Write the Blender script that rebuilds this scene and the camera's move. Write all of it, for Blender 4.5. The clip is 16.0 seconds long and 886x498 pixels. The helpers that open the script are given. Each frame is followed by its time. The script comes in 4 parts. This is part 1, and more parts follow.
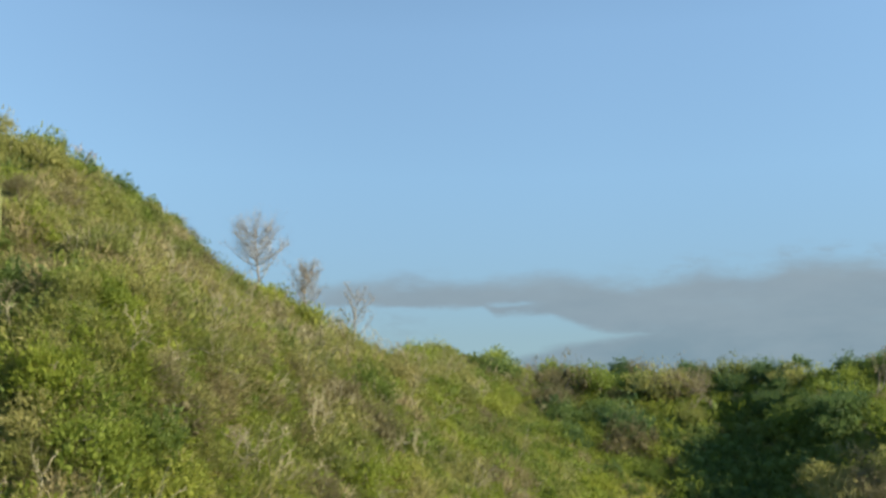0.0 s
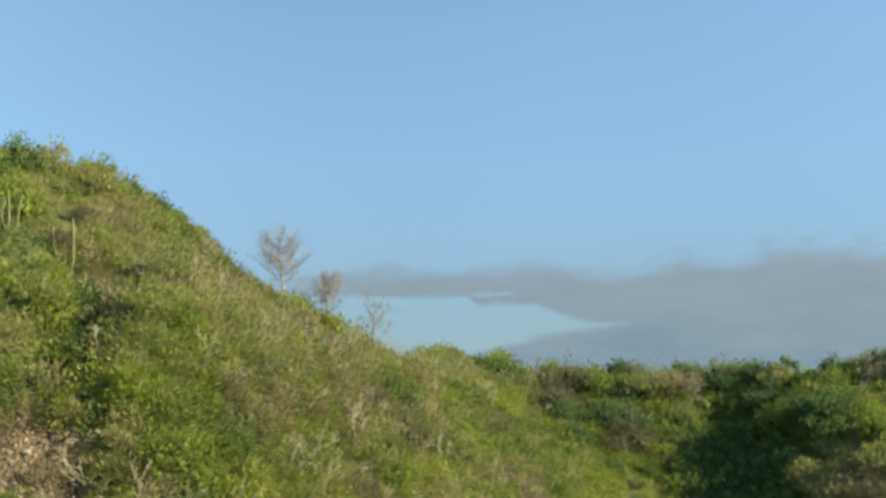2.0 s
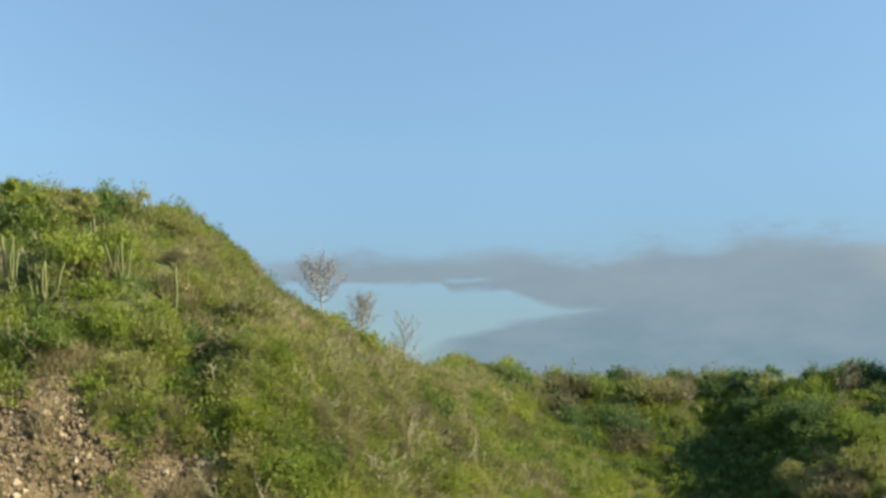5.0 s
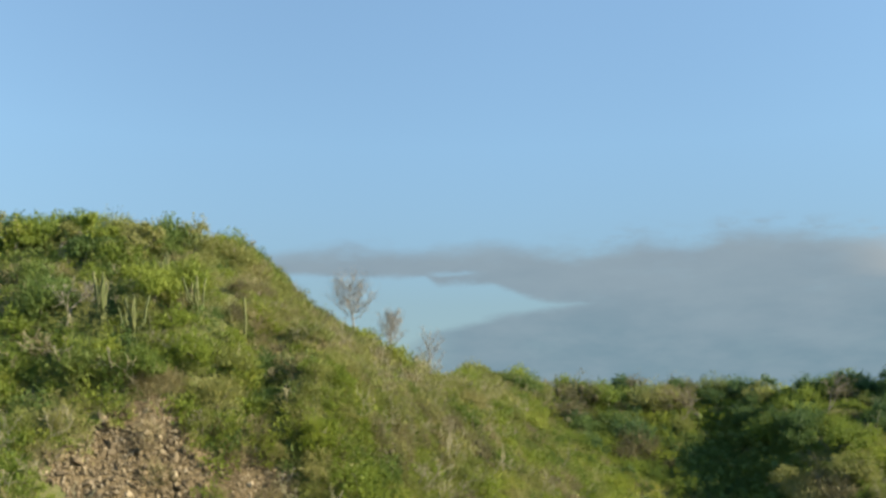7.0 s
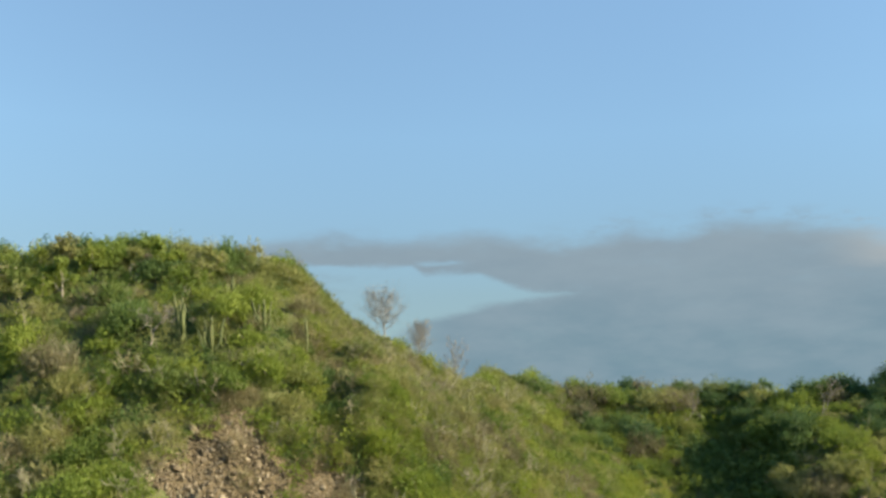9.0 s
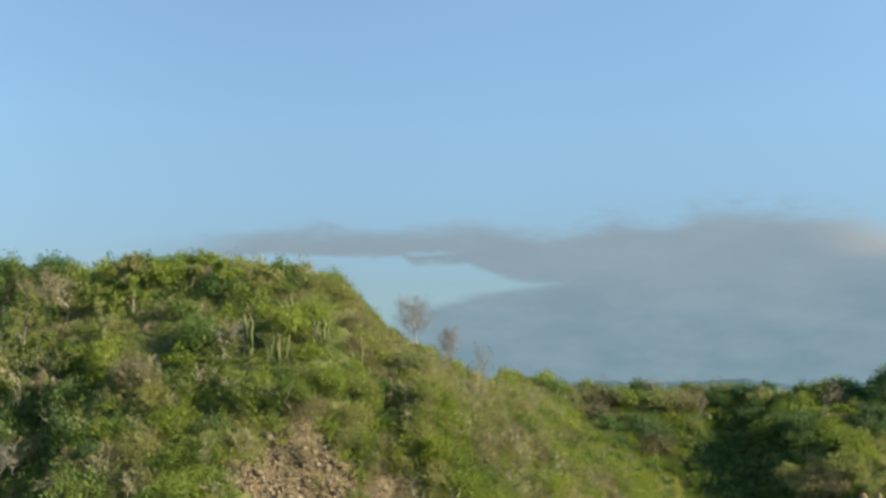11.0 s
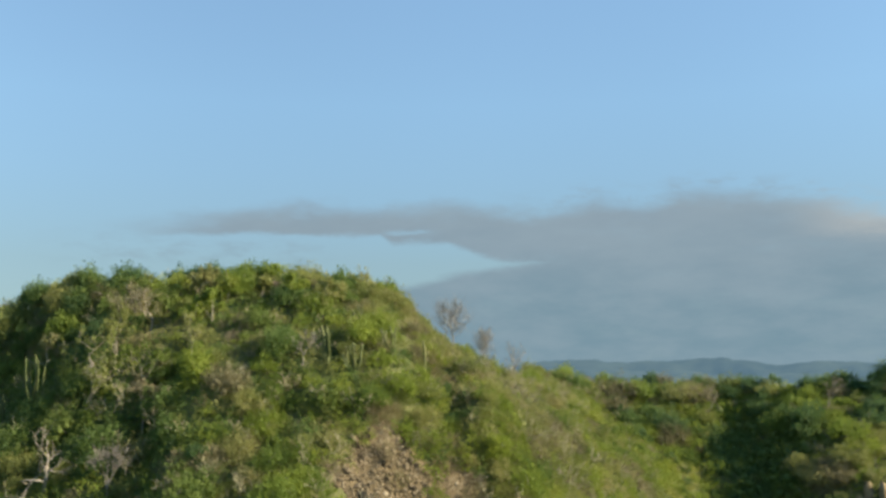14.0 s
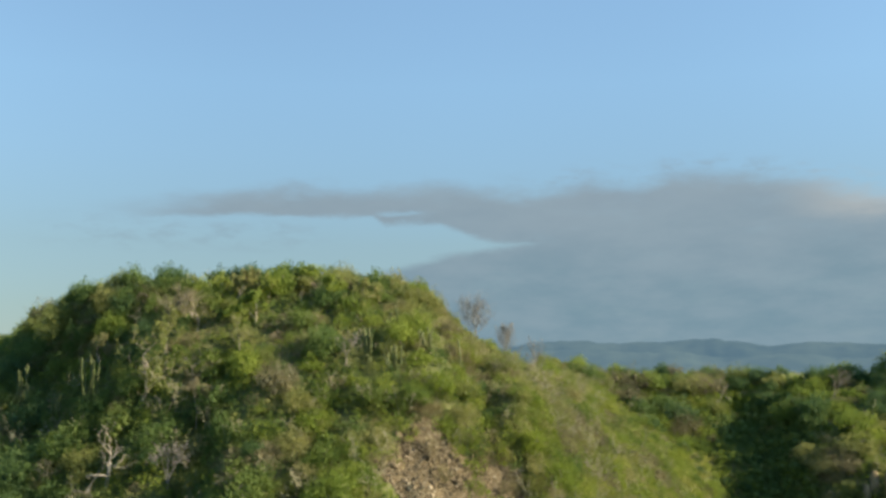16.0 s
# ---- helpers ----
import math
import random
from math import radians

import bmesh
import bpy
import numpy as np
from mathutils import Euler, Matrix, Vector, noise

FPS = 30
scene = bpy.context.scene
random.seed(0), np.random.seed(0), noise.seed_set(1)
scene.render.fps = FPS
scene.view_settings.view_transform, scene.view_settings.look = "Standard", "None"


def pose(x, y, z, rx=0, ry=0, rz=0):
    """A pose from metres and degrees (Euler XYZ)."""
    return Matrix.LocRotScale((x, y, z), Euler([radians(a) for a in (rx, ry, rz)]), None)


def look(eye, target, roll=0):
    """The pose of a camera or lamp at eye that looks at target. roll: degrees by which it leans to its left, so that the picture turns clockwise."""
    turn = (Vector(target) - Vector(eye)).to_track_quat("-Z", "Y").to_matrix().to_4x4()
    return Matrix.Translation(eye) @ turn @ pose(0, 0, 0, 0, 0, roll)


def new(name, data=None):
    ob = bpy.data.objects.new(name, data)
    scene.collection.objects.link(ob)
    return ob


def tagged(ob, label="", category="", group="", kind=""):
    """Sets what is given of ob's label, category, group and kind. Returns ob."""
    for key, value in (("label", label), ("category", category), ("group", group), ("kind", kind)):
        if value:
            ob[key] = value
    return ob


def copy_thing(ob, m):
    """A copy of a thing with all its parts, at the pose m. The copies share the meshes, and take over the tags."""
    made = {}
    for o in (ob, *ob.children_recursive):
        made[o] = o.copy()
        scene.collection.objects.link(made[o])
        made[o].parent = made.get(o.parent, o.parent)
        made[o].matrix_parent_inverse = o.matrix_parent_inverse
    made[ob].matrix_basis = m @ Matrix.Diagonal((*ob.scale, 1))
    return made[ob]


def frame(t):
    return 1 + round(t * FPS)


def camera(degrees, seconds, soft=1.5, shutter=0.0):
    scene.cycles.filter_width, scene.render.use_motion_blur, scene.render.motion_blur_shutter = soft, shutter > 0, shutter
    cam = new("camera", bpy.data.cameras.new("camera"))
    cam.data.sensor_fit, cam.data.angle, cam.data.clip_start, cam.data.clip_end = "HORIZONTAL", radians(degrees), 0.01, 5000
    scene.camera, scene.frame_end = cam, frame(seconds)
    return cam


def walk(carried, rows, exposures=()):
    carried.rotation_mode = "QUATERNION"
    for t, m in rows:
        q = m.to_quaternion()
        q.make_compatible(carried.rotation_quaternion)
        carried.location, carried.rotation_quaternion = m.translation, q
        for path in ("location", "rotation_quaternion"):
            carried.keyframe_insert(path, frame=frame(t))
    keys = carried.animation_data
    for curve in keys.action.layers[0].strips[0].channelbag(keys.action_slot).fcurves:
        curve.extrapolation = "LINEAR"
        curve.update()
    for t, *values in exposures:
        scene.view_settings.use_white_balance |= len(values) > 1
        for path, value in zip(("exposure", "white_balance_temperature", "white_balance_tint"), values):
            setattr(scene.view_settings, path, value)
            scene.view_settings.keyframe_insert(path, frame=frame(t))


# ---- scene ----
cam = camera(47.7, 16.0, soft=3.0)
# seconds, eye, yaw, pitch, roll
PATH = [
    (0.0, (1.644, 0.125, 11.402), 0.000, 12.000, 0.280),
    (0.5, (1.027, -1.332, 11.519), -0.237, 11.883, 0.222),
    (1.0, (0.387, -2.713, 11.673), -0.486, 11.747, 0.163),
    (1.5, (-0.281, -4.065, 11.859), -0.746, 11.594, 0.104),
    (2.0, (-0.978, -5.422, 12.073), -1.016, 11.429, 0.046),
    (2.5, (-1.709, -6.815, 12.312), -1.295, 11.252, -0.013),
    (3.0, (-2.474, -8.263, 12.573), -1.583, 11.068, -0.071),
    (3.5, (-3.277, -9.782, 12.851), -1.879, 10.878, -0.130),
    (4.0, (-4.119, -11.379, 13.145), -2.144, 10.737, -0.160),
    (4.5, (-5.001, -13.058, 13.451), -2.361, 10.667, -0.148),
    (5.0, (-5.923, -14.816, 13.767), -2.550, 10.632, -0.113),
    (5.5, (-6.886, -16.648, 14.090), -2.732, 10.593, -0.078),
    (6.0, (-7.889, -18.544, 14.420), -2.928, 10.513, -0.063),
    (6.5, (-8.932, -20.490, 14.753), -3.137, 10.400, -0.064),
    (7.0, (-10.013, -22.473, 15.088), -3.358, 10.262, -0.066),
    (7.5, (-11.131, -24.475, 15.424), -3.580, 10.111, -0.068),
    (8.0, (-12.283, -26.479, 15.761), -3.791, 9.955, -0.070),
    (8.5, (-13.468, -28.466, 16.096), -3.980, 9.805, -0.072),
    (9.0, (-14.682, -30.420, 16.431), -4.135, 9.672, -0.074),
    (9.5, (-15.922, -32.322, 16.764), -4.292, 9.540, -0.075),
    (10.0, (-17.184, -34.158, 17.095), -4.452, 9.405, -0.077),
    (10.5, (-18.463, -35.914, 17.426), -4.618, 9.261, -0.082),
    (11.0, (-19.755, -37.578, 17.757), -4.790, 9.103, -0.092),
    (11.5, (-21.055, -39.144, 18.088), -4.971, 8.925, -0.108),
    (12.0, (-22.356, -40.608, 18.422), -5.157, 8.734, -0.128),
    (12.5, (-23.653, -41.972, 18.759), -5.357, 8.539, -0.147),
    (13.0, (-24.938, -43.241, 19.102), -5.563, 8.339, -0.167),
    (13.5, (-26.205, -44.428, 19.453), -5.766, 8.129, -0.187),
    (14.0, (-27.446, -45.552, 19.814), -5.956, 7.905, -0.207),
    (14.5, (-28.653, -46.639, 20.189), -6.124, 7.667, -0.227),
    (15.0, (-29.818, -47.722, 20.581), -6.260, 7.408, -0.247),
    (15.5, (-30.930, -48.843, 20.992), -6.356, 7.128, -0.267),
    (16.0, (-31.981, -50.054, 21.428), -6.402, 6.823, -0.287),
]
walk(cam, [(t, pose(*eye, 90 + pitch, 0, yaw) @ pose(0, 0, 0, 0, 0, roll)) for t, eye, yaw, pitch, roll in PATH])

# ---------------------------------------------------------------- light and sky
SUN_EL, SUN_AZ = 24.0, 109.0          # degrees above the horizon; clockwise from +y
to_sun = Vector((math.sin(radians(SUN_AZ)) * math.cos(radians(SUN_EL)), math.cos(radians(SUN_AZ)) * math.cos(radians(SUN_EL)), math.sin(radians(SUN_EL))))
sun = new("sun", bpy.data.lights.new("sun", "SUN"))
sun.data.energy, sun.data.angle, sun.data.color = 5.2, radians(0.6), (1.0, 0.86, 0.63)
sun.matrix_world = look((60, -40, 120), Vector((60, -40, 120)) - to_sun)
scene.view_settings.exposure = 1.1


class Nodes:
    """Short hand for building node trees."""

    def __init__(self, tree):
        self.tree = tree
        tree.nodes.clear()

    def add(self, kind, **settings):
        node = self.tree.nodes.new(kind)
        for key, value in settings.items():
            setattr(node, key, value)
        return node

    def put(self, value, socket):
        if isinstance(value, bpy.types.NodeSocket):
            self.tree.links.new(value, socket)
        else:
            socket.default_value = value

    def math(self, op, a, b=0.0, clamp=False):
        node = self.add("ShaderNodeMath", operation=op, use_clamp=clamp)
        self.put(a, node.inputs[0])
        self.put(b, node.inputs[1])
        return node.outputs[0]

    def step(self, x, low, high, a=0.0, b=1.0):
        node = self.add("ShaderNodeMapRange", interpolation_type="SMOOTHSTEP")
        for value, socket in zip((x, low, high, a, b), node.inputs):
            self.put(value, socket)
        return node.outputs[0]

    def noise(self, vector, scale, detail=4.0, rough=0.55):
        node = self.add("ShaderNodeTexNoise")
        if vector is not None:
            self.put(vector, node.inputs["Vector"])
        node.inputs["Scale"].default_value, node.inputs["Detail"].default_value, node.inputs["Roughness"].default_value = scale, detail, rough
        return node.outputs["Fac"]

    def mix(self, fac, a, b):
        node = self.add("ShaderNodeMix", data_type="RGBA")
        self.put(fac, node.inputs[0])
        for value, socket in ((a, node.inputs[6]), (b, node.inputs[7])):
            self.put(value if isinstance(value, bpy.types.NodeSocket) else (*value, 1.0), socket)
        return node.outputs[2]

    def ramp(self, fac, stops):
        node = self.add("ShaderNodeValToRGB")
        while len(node.color_ramp.elements) < len(stops):
            node.color_ramp.elements.new(0.5)
        for element, (place, colour) in zip(node.color_ramp.elements, stops):
            element.position = place
            element.color = (*colour, 1.0) if isinstance(colour, tuple) else (colour, colour, colour, 1.0)
        self.put(fac, node.inputs[0])
        return node.outputs[0]

    def profile(self, azimuth, pairs, low=-30.0, high=60.0, most=20.0):
        """A height in degrees as a curve over the azimuth."""
        turn = self.math("DIVIDE", self.math("SUBTRACT", azimuth, low), high - low)
        return self.math("MULTIPLY", self.ramp(turn, [((a - low) / (high - low), e / most) for a, e in pairs]), most)


world = bpy.data.worlds.new("sky")
scene.world = world
world.use_nodes = True
n = Nodes(world.node_tree)
sky = n.add("ShaderNodeTexSky", sky_type="NISHITA", sun_disc=False, sun_elevation=radians(SUN_EL), sun_rotation=radians(SUN_AZ), altitude=20.0, air_density=1.0, dust_density=0.0, ozone_density=2.0)
coords = n.add("ShaderNodeTexCoord").outputs["Generated"]
axis = n.add("ShaderNodeSeparateXYZ")
n.put(coords, axis.inputs[0])
sx, sy, sz = axis.outputs
deg = 180 / math.pi
azimuth = n.math("MULTIPLY", n.math("ARCTAN2", sx, sy), deg)
elevation = n.math("MULTIPLY", n.math("ARCSINE", sz), deg)
# ragged edges: the outlines are pushed about by noise stretched along the horizon
flat = n.add("ShaderNodeCombineXYZ")
n.put(n.math("MULTIPLY", azimuth, 0.35), flat.inputs[0])
n.put(elevation, flat.inputs[1])
rag = n.math("SUBTRACT", n.noise(flat.outputs[0], 0.75, 7.0, 0.62), 0.5)
puff = n.math("SUBTRACT", n.noise(flat.outputs[0], 0.28, 3.0, 0.5), 0.5)
edge = n.math("ADD", elevation, n.math("ADD", n.math("MULTIPLY", rag, 2.0), n.math("MULTIPLY", puff, 0.8)))
bank_top = n.profile(azimuth, [(-15, 8.8), (-10.5, 9.3), (-3, 10.1), (6, 10.3), (12, 9.9), (14.8, 10.7), (17.3, 10.0), (19.5, 10.8), (23, 10.5), (27.3, 9.9), (31, 8.8), (45, 7.0)])
band_base = n.profile(azimuth, [(-16, 8.75), (-10.5, 8.55), (-3, 8.7), (2.3, 8.72), (2.9, 8.25), (6.3, 8.1), (9.5, 7.2), (11.6, 6.95), (13, 6.6)])
low_top = n.profile(azimuth, [(-4, 2.0), (1, 4.6), (3, 5.6), (5.3, 6.0), (7, 6.45), (8.9, 6.8), (11.6, 7.05), (14, 7.8)])
under_top = n.step(n.math("SUBTRACT", bank_top, edge), -0.7, 0.8)
calm = n.math("ADD", elevation, n.math("ADD", n.math("MULTIPLY", rag, 1.1), n.math("MULTIPLY", puff, 0.3)))
over_base = n.step(n.math("SUBTRACT", calm, band_base), -0.22, 0.22)
in_low = n.step(n.math("SUBTRACT", low_top, calm), -0.3, 0.3)
in_low = n.math("MULTIPLY", in_low, n.step(azimuth, -1.0, 5.0))
over_base = n.math("MULTIPLY", over_base, n.step(azimuth, -15.0, -5.0))
cover = n.math("MULTIPLY", under_top, n.math("MAXIMUM", over_base, in_low))
# a bright sliver over the dark tongue at the band's lower edge
sliver = n.math("MULTIPLY", n.step(n.math("ABSOLUTE", n.math("SUBTRACT", azimuth, 3.9)), 0.7, 1.7, 1.0, 0.0), n.step(n.math("ABSOLUTE", n.math("SUBTRACT", n.math("ADD", elevation, n.math("MULTIPLY", rag, 0.9)), 8.80)), 0.0, 0.24, 1.0, 0.0))
cover = n.math("MULTIPLY", cover, n.math("SUBTRACT", 1.0, n.math("MULTIPLY", sliver, 0.62)))
# thin drifting shreds: above the bank and in the clear part beneath the band
shred = n.noise(flat.outputs[0], 1.7, 5.0, 0.6)
over = n.math("MULTIPLY", n.step(azimuth, 8.0, 14.0), n.step(n.math("ABSOLUTE", n.math("SUBTRACT", n.math("SUBTRACT", elevation, bank_top), 0.35)), 0.1, 1.1, 0.5, 0.0))
under = n.math("MULTIPLY", n.step(n.math("ABSOLUTE", n.math("ADD", azimuth, 8.0)), 4.0, 9.5, 1.0, 0.0), n.step(n.math("ABSOLUTE", n.math("SUBTRACT", elevation, 7.6)), 0.3, 1.4, 0.36, 0.0))
cover = n.math("MAXIMUM", cover, n.math("MULTIPLY", n.math("MAXIMUM", over, under), n.step(shred, 0.40, 0.72)))
cover = n.math("MULTIPLY", cover, n.step(elevation, -1.0, 0.5))
cover = n.math("MULTIPLY", cover, n.step(rag, -0.35, 0.0, 0.8, 0.97))
# cloud body: slate below, paler and warmer towards the sunny crown
lift = n.step(n.math("ADD", elevation, n.math("MULTIPLY", puff, 5.0)), 2.0, 10.5)
mottle = n.step(n.noise(flat.outputs[0], 0.55, 6.0, 0.65), 0.3, 0.7)
cloud_colour = n.mix(lift, (0.152, 0.242, 0.298), (0.222, 0.290, 0.342))
glow = n.math("MULTIPLY", n.step(azimuth, 24.0, 31.0), n.step(n.math("ADD", elevation, n.math("MULTIPLY", rag, 3.0)), 7.3, 9.2))
cloud_colour = n.mix(n.math("MULTIPLY", mottle, 0.45), cloud_colour, (0.250, 0.325, 0.372))
cloud_colour = n.mix(n.math("MULTIPLY", glow, 0.6), cloud_colour, (0.46, 0.45, 0.42))
# a tint by elevation dims the bright rim of the sky
clear = n.ramp(n.math("DIVIDE", elevation, 30.0), [(0.0, (0.195, 0.255, 0.360)), (0.117, (0.302, 0.338, 0.366)), (0.233, (0.422, 0.444, 0.432)), (0.4, (0.62, 0.66, 0.635)), (0.533, (0.77, 0.82, 0.775)), (0.8, (0.96, 1.0, 0.935))])
tinted = n.add("ShaderNodeMix", data_type="RGBA", blend_type="MULTIPLY")
tinted.inputs[0].default_value = 1.0
n.put(sky.outputs[0], tinted.inputs[6])
n.put(clear, tinted.inputs[7])
sky_light = n.add("ShaderNodeBackground")
# the sky stays as deep opposite the sun as it is elsewhere
facing = n.math("COSINE", n.math("DIVIDE", n.math("ADD", azimuth, 30.0), deg))
deep = n.step(facing, 0.76, 1.0, 0.97, 0.87)
deepened = n.add("ShaderNodeMix", data_type="RGBA", blend_type="MULTIPLY")
deepened.inputs[0].default_value = 1.0
n.put(tinted.outputs[2], deepened.inputs[6])
n.put(deep, deepened.inputs[7])
n.put(deepened.outputs[2], sky_light.inputs[0])
sky_light.inputs[1].default_value = 0.12
cloud_light = n.add("ShaderNodeBackground")
n.put(cloud_colour, cloud_light.inputs[0])
cloud_light.inputs[1].default_value = 0.57
blend = n.add("ShaderNodeMixShader")
n.put(cover, blend.inputs[0])
n.put(sky_light.outputs[0], blend.inputs[1])
n.put(cloud_light.outputs[0], blend.inputs[2])
n.put(blend.outputs[0], n.add("ShaderNodeOutputWorld").inputs[0])


# ---------------------------------------------------------------- materials
def material(name):
    mat = bpy.data.materials.new(name)
    mat.use_nodes = True
    return mat, Nodes(mat.node_tree)


def finish(n, colour, rough=0.8, bump=None, strength=0.4, distance=0.05):
    shader = n.add("ShaderNodeBsdfPrincipled")
    n.put(colour if isinstance(colour, bpy.types.NodeSocket) else (*colour, 1.0), shader.inputs["Base Color"])
    n.put(rough, shader.inputs["Roughness"])
    shader.inputs["Specular IOR Level"].default_value = 0.25
    if bump is not None:
        node = n.add("ShaderNodeBump")
        node.inputs["Strength"].default_value, node.inputs["Distance"].default_value = strength, distance
        n.put(bump, node.inputs["Height"])
        n.put(node.outputs[0], shader.inputs["Normal"])
    n.put(shader.outputs[0], n.add("ShaderNodeOutputMaterial").inputs[0])


def leaf_material(name, dark, mid, pale, dry, thin=0.5):
    """Foliage: one hue for each plant (attribute tone), and a lesser one for each leaf."""
    mat, n = material(name)
    tone = n.add("ShaderNodeAttribute", attribute_name="tone").outputs["Fac"]
    own = n.add("ShaderNodeObjectInfo").outputs["Random"]
    leaf = n.add("ShaderNodeNewGeometry").outputs["Random Per Island"]
    alone = n.math("LESS_THAN", tone, 0.001)
    plant = n.math("ADD", tone, n.math("MULTIPLY", alone, n.math("ADD", 0.12, n.math("MULTIPLY", own, 0.76))))
    fac = n.math("ADD", n.math("MULTIPLY", plant, 0.86), n.math("MULTIPLY", leaf, 0.14))
    colour = n.ramp(fac, [(0.05, dark), (0.4, mid), (0.72, pale), (0.95, dry)])
    front = n.add("ShaderNodeBsdfPrincipled")
    n.put(colour, front.inputs["Base Color"])
    front.inputs["Roughness"].default_value, front.inputs["Specular IOR Level"].default_value = 0.6, 0.25
    back = n.add("ShaderNodeBsdfTranslucent")
    n.put(colour, back.inputs[0])
    both = n.add("ShaderNodeMixShader")
    both.inputs[0].default_value = thin
    n.put(front.outputs[0], both.inputs[1])
    n.put(back.outputs[0], both.inputs[2])
    n.put(both.outputs[0], n.add("ShaderNodeOutputMaterial").inputs[0])
    return mat


LEAF_GREEN = leaf_material("leaf_green", (0.100, 0.152, 0.038), (0.186, 0.248, 0.044), (0.258, 0.312, 0.052), (0.310, 0.314, 0.080))
LEAF_OLIVE = leaf_material("leaf_olive", (0.150, 0.186, 0.055), (0.232, 0.258, 0.074), (0.296, 0.298, 0.104), (0.345, 0.312, 0.158))
# dark species, also planted where shade lies so that its colour stands for it
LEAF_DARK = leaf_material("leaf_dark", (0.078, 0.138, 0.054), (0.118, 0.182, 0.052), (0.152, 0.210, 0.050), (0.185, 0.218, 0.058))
BLADE_DRY = leaf_material("blade_dry", (0.180, 0.165, 0.075), (0.240, 0.215, 0.105), (0.295, 0.260, 0.140), (0.290, 0.240, 0.145), 0.3)
LEAF_BROWN = leaf_material("leaf_brown", (0.138, 0.132, 0.066), (0.184, 0.170, 0.088), (0.228, 0.208, 0.116), (0.215, 0.212, 0.098))

mat, n = material("bark")
BARK = mat
at = n.add("ShaderNodeTexCoord").outputs["Object"]
grain = n.noise(at, 9.0, 5.0)
finish(n, n.ramp(grain, [(0.3, (0.16, 0.135, 0.105)), (0.55, (0.31, 0.27, 0.215)), (0.75, (0.46, 0.41, 0.34))]), 0.85, n.noise(at, 30.0), 0.6, 0.02)

mat, n = material("grey_twigs")
TWIG = mat
at = n.add("ShaderNodeTexCoord").outputs["Object"]
grain = n.noise(at, 5.0, 5.0)
finish(n, n.ramp(grain, [(0.3, (0.165, 0.150, 0.126)), (0.7, (0.33, 0.302, 0.255))]), 0.9, n.noise(at, 30.0), 0.5, 0.02)

mat, n = material("deadwood")
DEADWOOD = mat
at = n.add("ShaderNodeTexCoord").outputs["Object"]
grain = n.noise(at, 7.0, 5.0)
finish(n, n.ramp(grain, [(0.3, (0.20, 0.17, 0.125)), (0.5, (0.33, 0.29, 0.225)), (0.75, (0.46, 0.41, 0.33))]), 0.85, n.noise(at, 30.0), 0.6, 0.02)

mat, n = material("pale_stems")
STEM = mat
at = n.add("ShaderNodeNewGeometry").outputs["Position"]
grain = n.noise(at, 1.3, 4.0)
finish(n, n.ramp(grain, [(0.3, (0.185, 0.175, 0.105)), (0.7, (0.33, 0.305, 0.20))]), 0.9, n.noise(at, 30.0), 0.4, 0.02)

mat, n = material("cactus_skin")
CACTUS = mat
at = n.add("ShaderNodeTexCoord").outputs["Object"]
own = n.add("ShaderNodeObjectInfo").outputs["Random"]
fac = n.math("ADD", n.math("MULTIPLY", n.noise(at, 3.0, 4.0), 0.7), n.math("MULTIPLY", own, 0.3))
finish(n, n.ramp(fac, [(0.3, (0.070, 0.092, 0.030)), (0.55, (0.108, 0.128, 0.044)), (0.8, (0.155, 0.158, 0.066))]), 0.6, n.noise(at, 24.0), 0.4, 0.02)

mat, n = material("soil_and_litter")
SOIL = mat
at = n.add("ShaderNodeNewGeometry").outputs["Position"]
patch, fine = n.noise(at, 0.16, 5.0, 0.6), n.noise(at, 2.2, 6.0, 0.65)
fac = n.math("ADD", n.math("MULTIPLY", patch, 0.55), n.math("MULTIPLY", fine, 0.45))
finish(n, n.ramp(fac, [(0.30, (0.048, 0.066, 0.024)), (0.45, (0.086, 0.104, 0.032)), (0.58, (0.125, 0.125, 0.050)), (0.75, (0.190, 0.155, 0.085))]), 0.95, fine, 0.8, 0.25)

mat, n = material("scree_earth")
EARTH = mat
at = n.add("ShaderNodeNewGeometry").outputs["Position"]
patch, fine = n.noise(at, 0.5, 5.0, 0.6), n.noise(at, 5.0, 6.0, 0.65)
fac = n.math("ADD", n.math("MULTIPLY", patch, 0.5), n.math("MULTIPLY", fine, 0.5))
# the darkest stop paints crevice shade into the earth's hollows
finish(n, n.ramp(fac, [(0.36, (0.050, 0.040, 0.022)), (0.48, (0.150, 0.116, 0.064)), (0.64, (0.260, 0.205, 0.118))]), 0.95, fine, 1.0, 0.4)

mat, n = material("pale_rock")
ROCK = mat
at = n.add("ShaderNodeTexCoord").outputs["Object"]
own = n.math("FRACT", n.math("ADD", n.add("ShaderNodeObjectInfo").outputs["Random"], n.add("ShaderNodeNewGeometry").outputs["Random Per Island"]))
fine = n.noise(at, 4.0, 6.0, 0.65)
fac = n.math("ADD", n.math("MULTIPLY", own, 0.5), n.math("MULTIPLY", fine, 0.5))
finish(n, n.ramp(fac, [(0.25, (0.085, 0.068, 0.042)), (0.5, (0.195, 0.156, 0.098)), (0.78, (0.350, 0.295, 0.198))]), 0.9, fine, 0.7, 0.06)

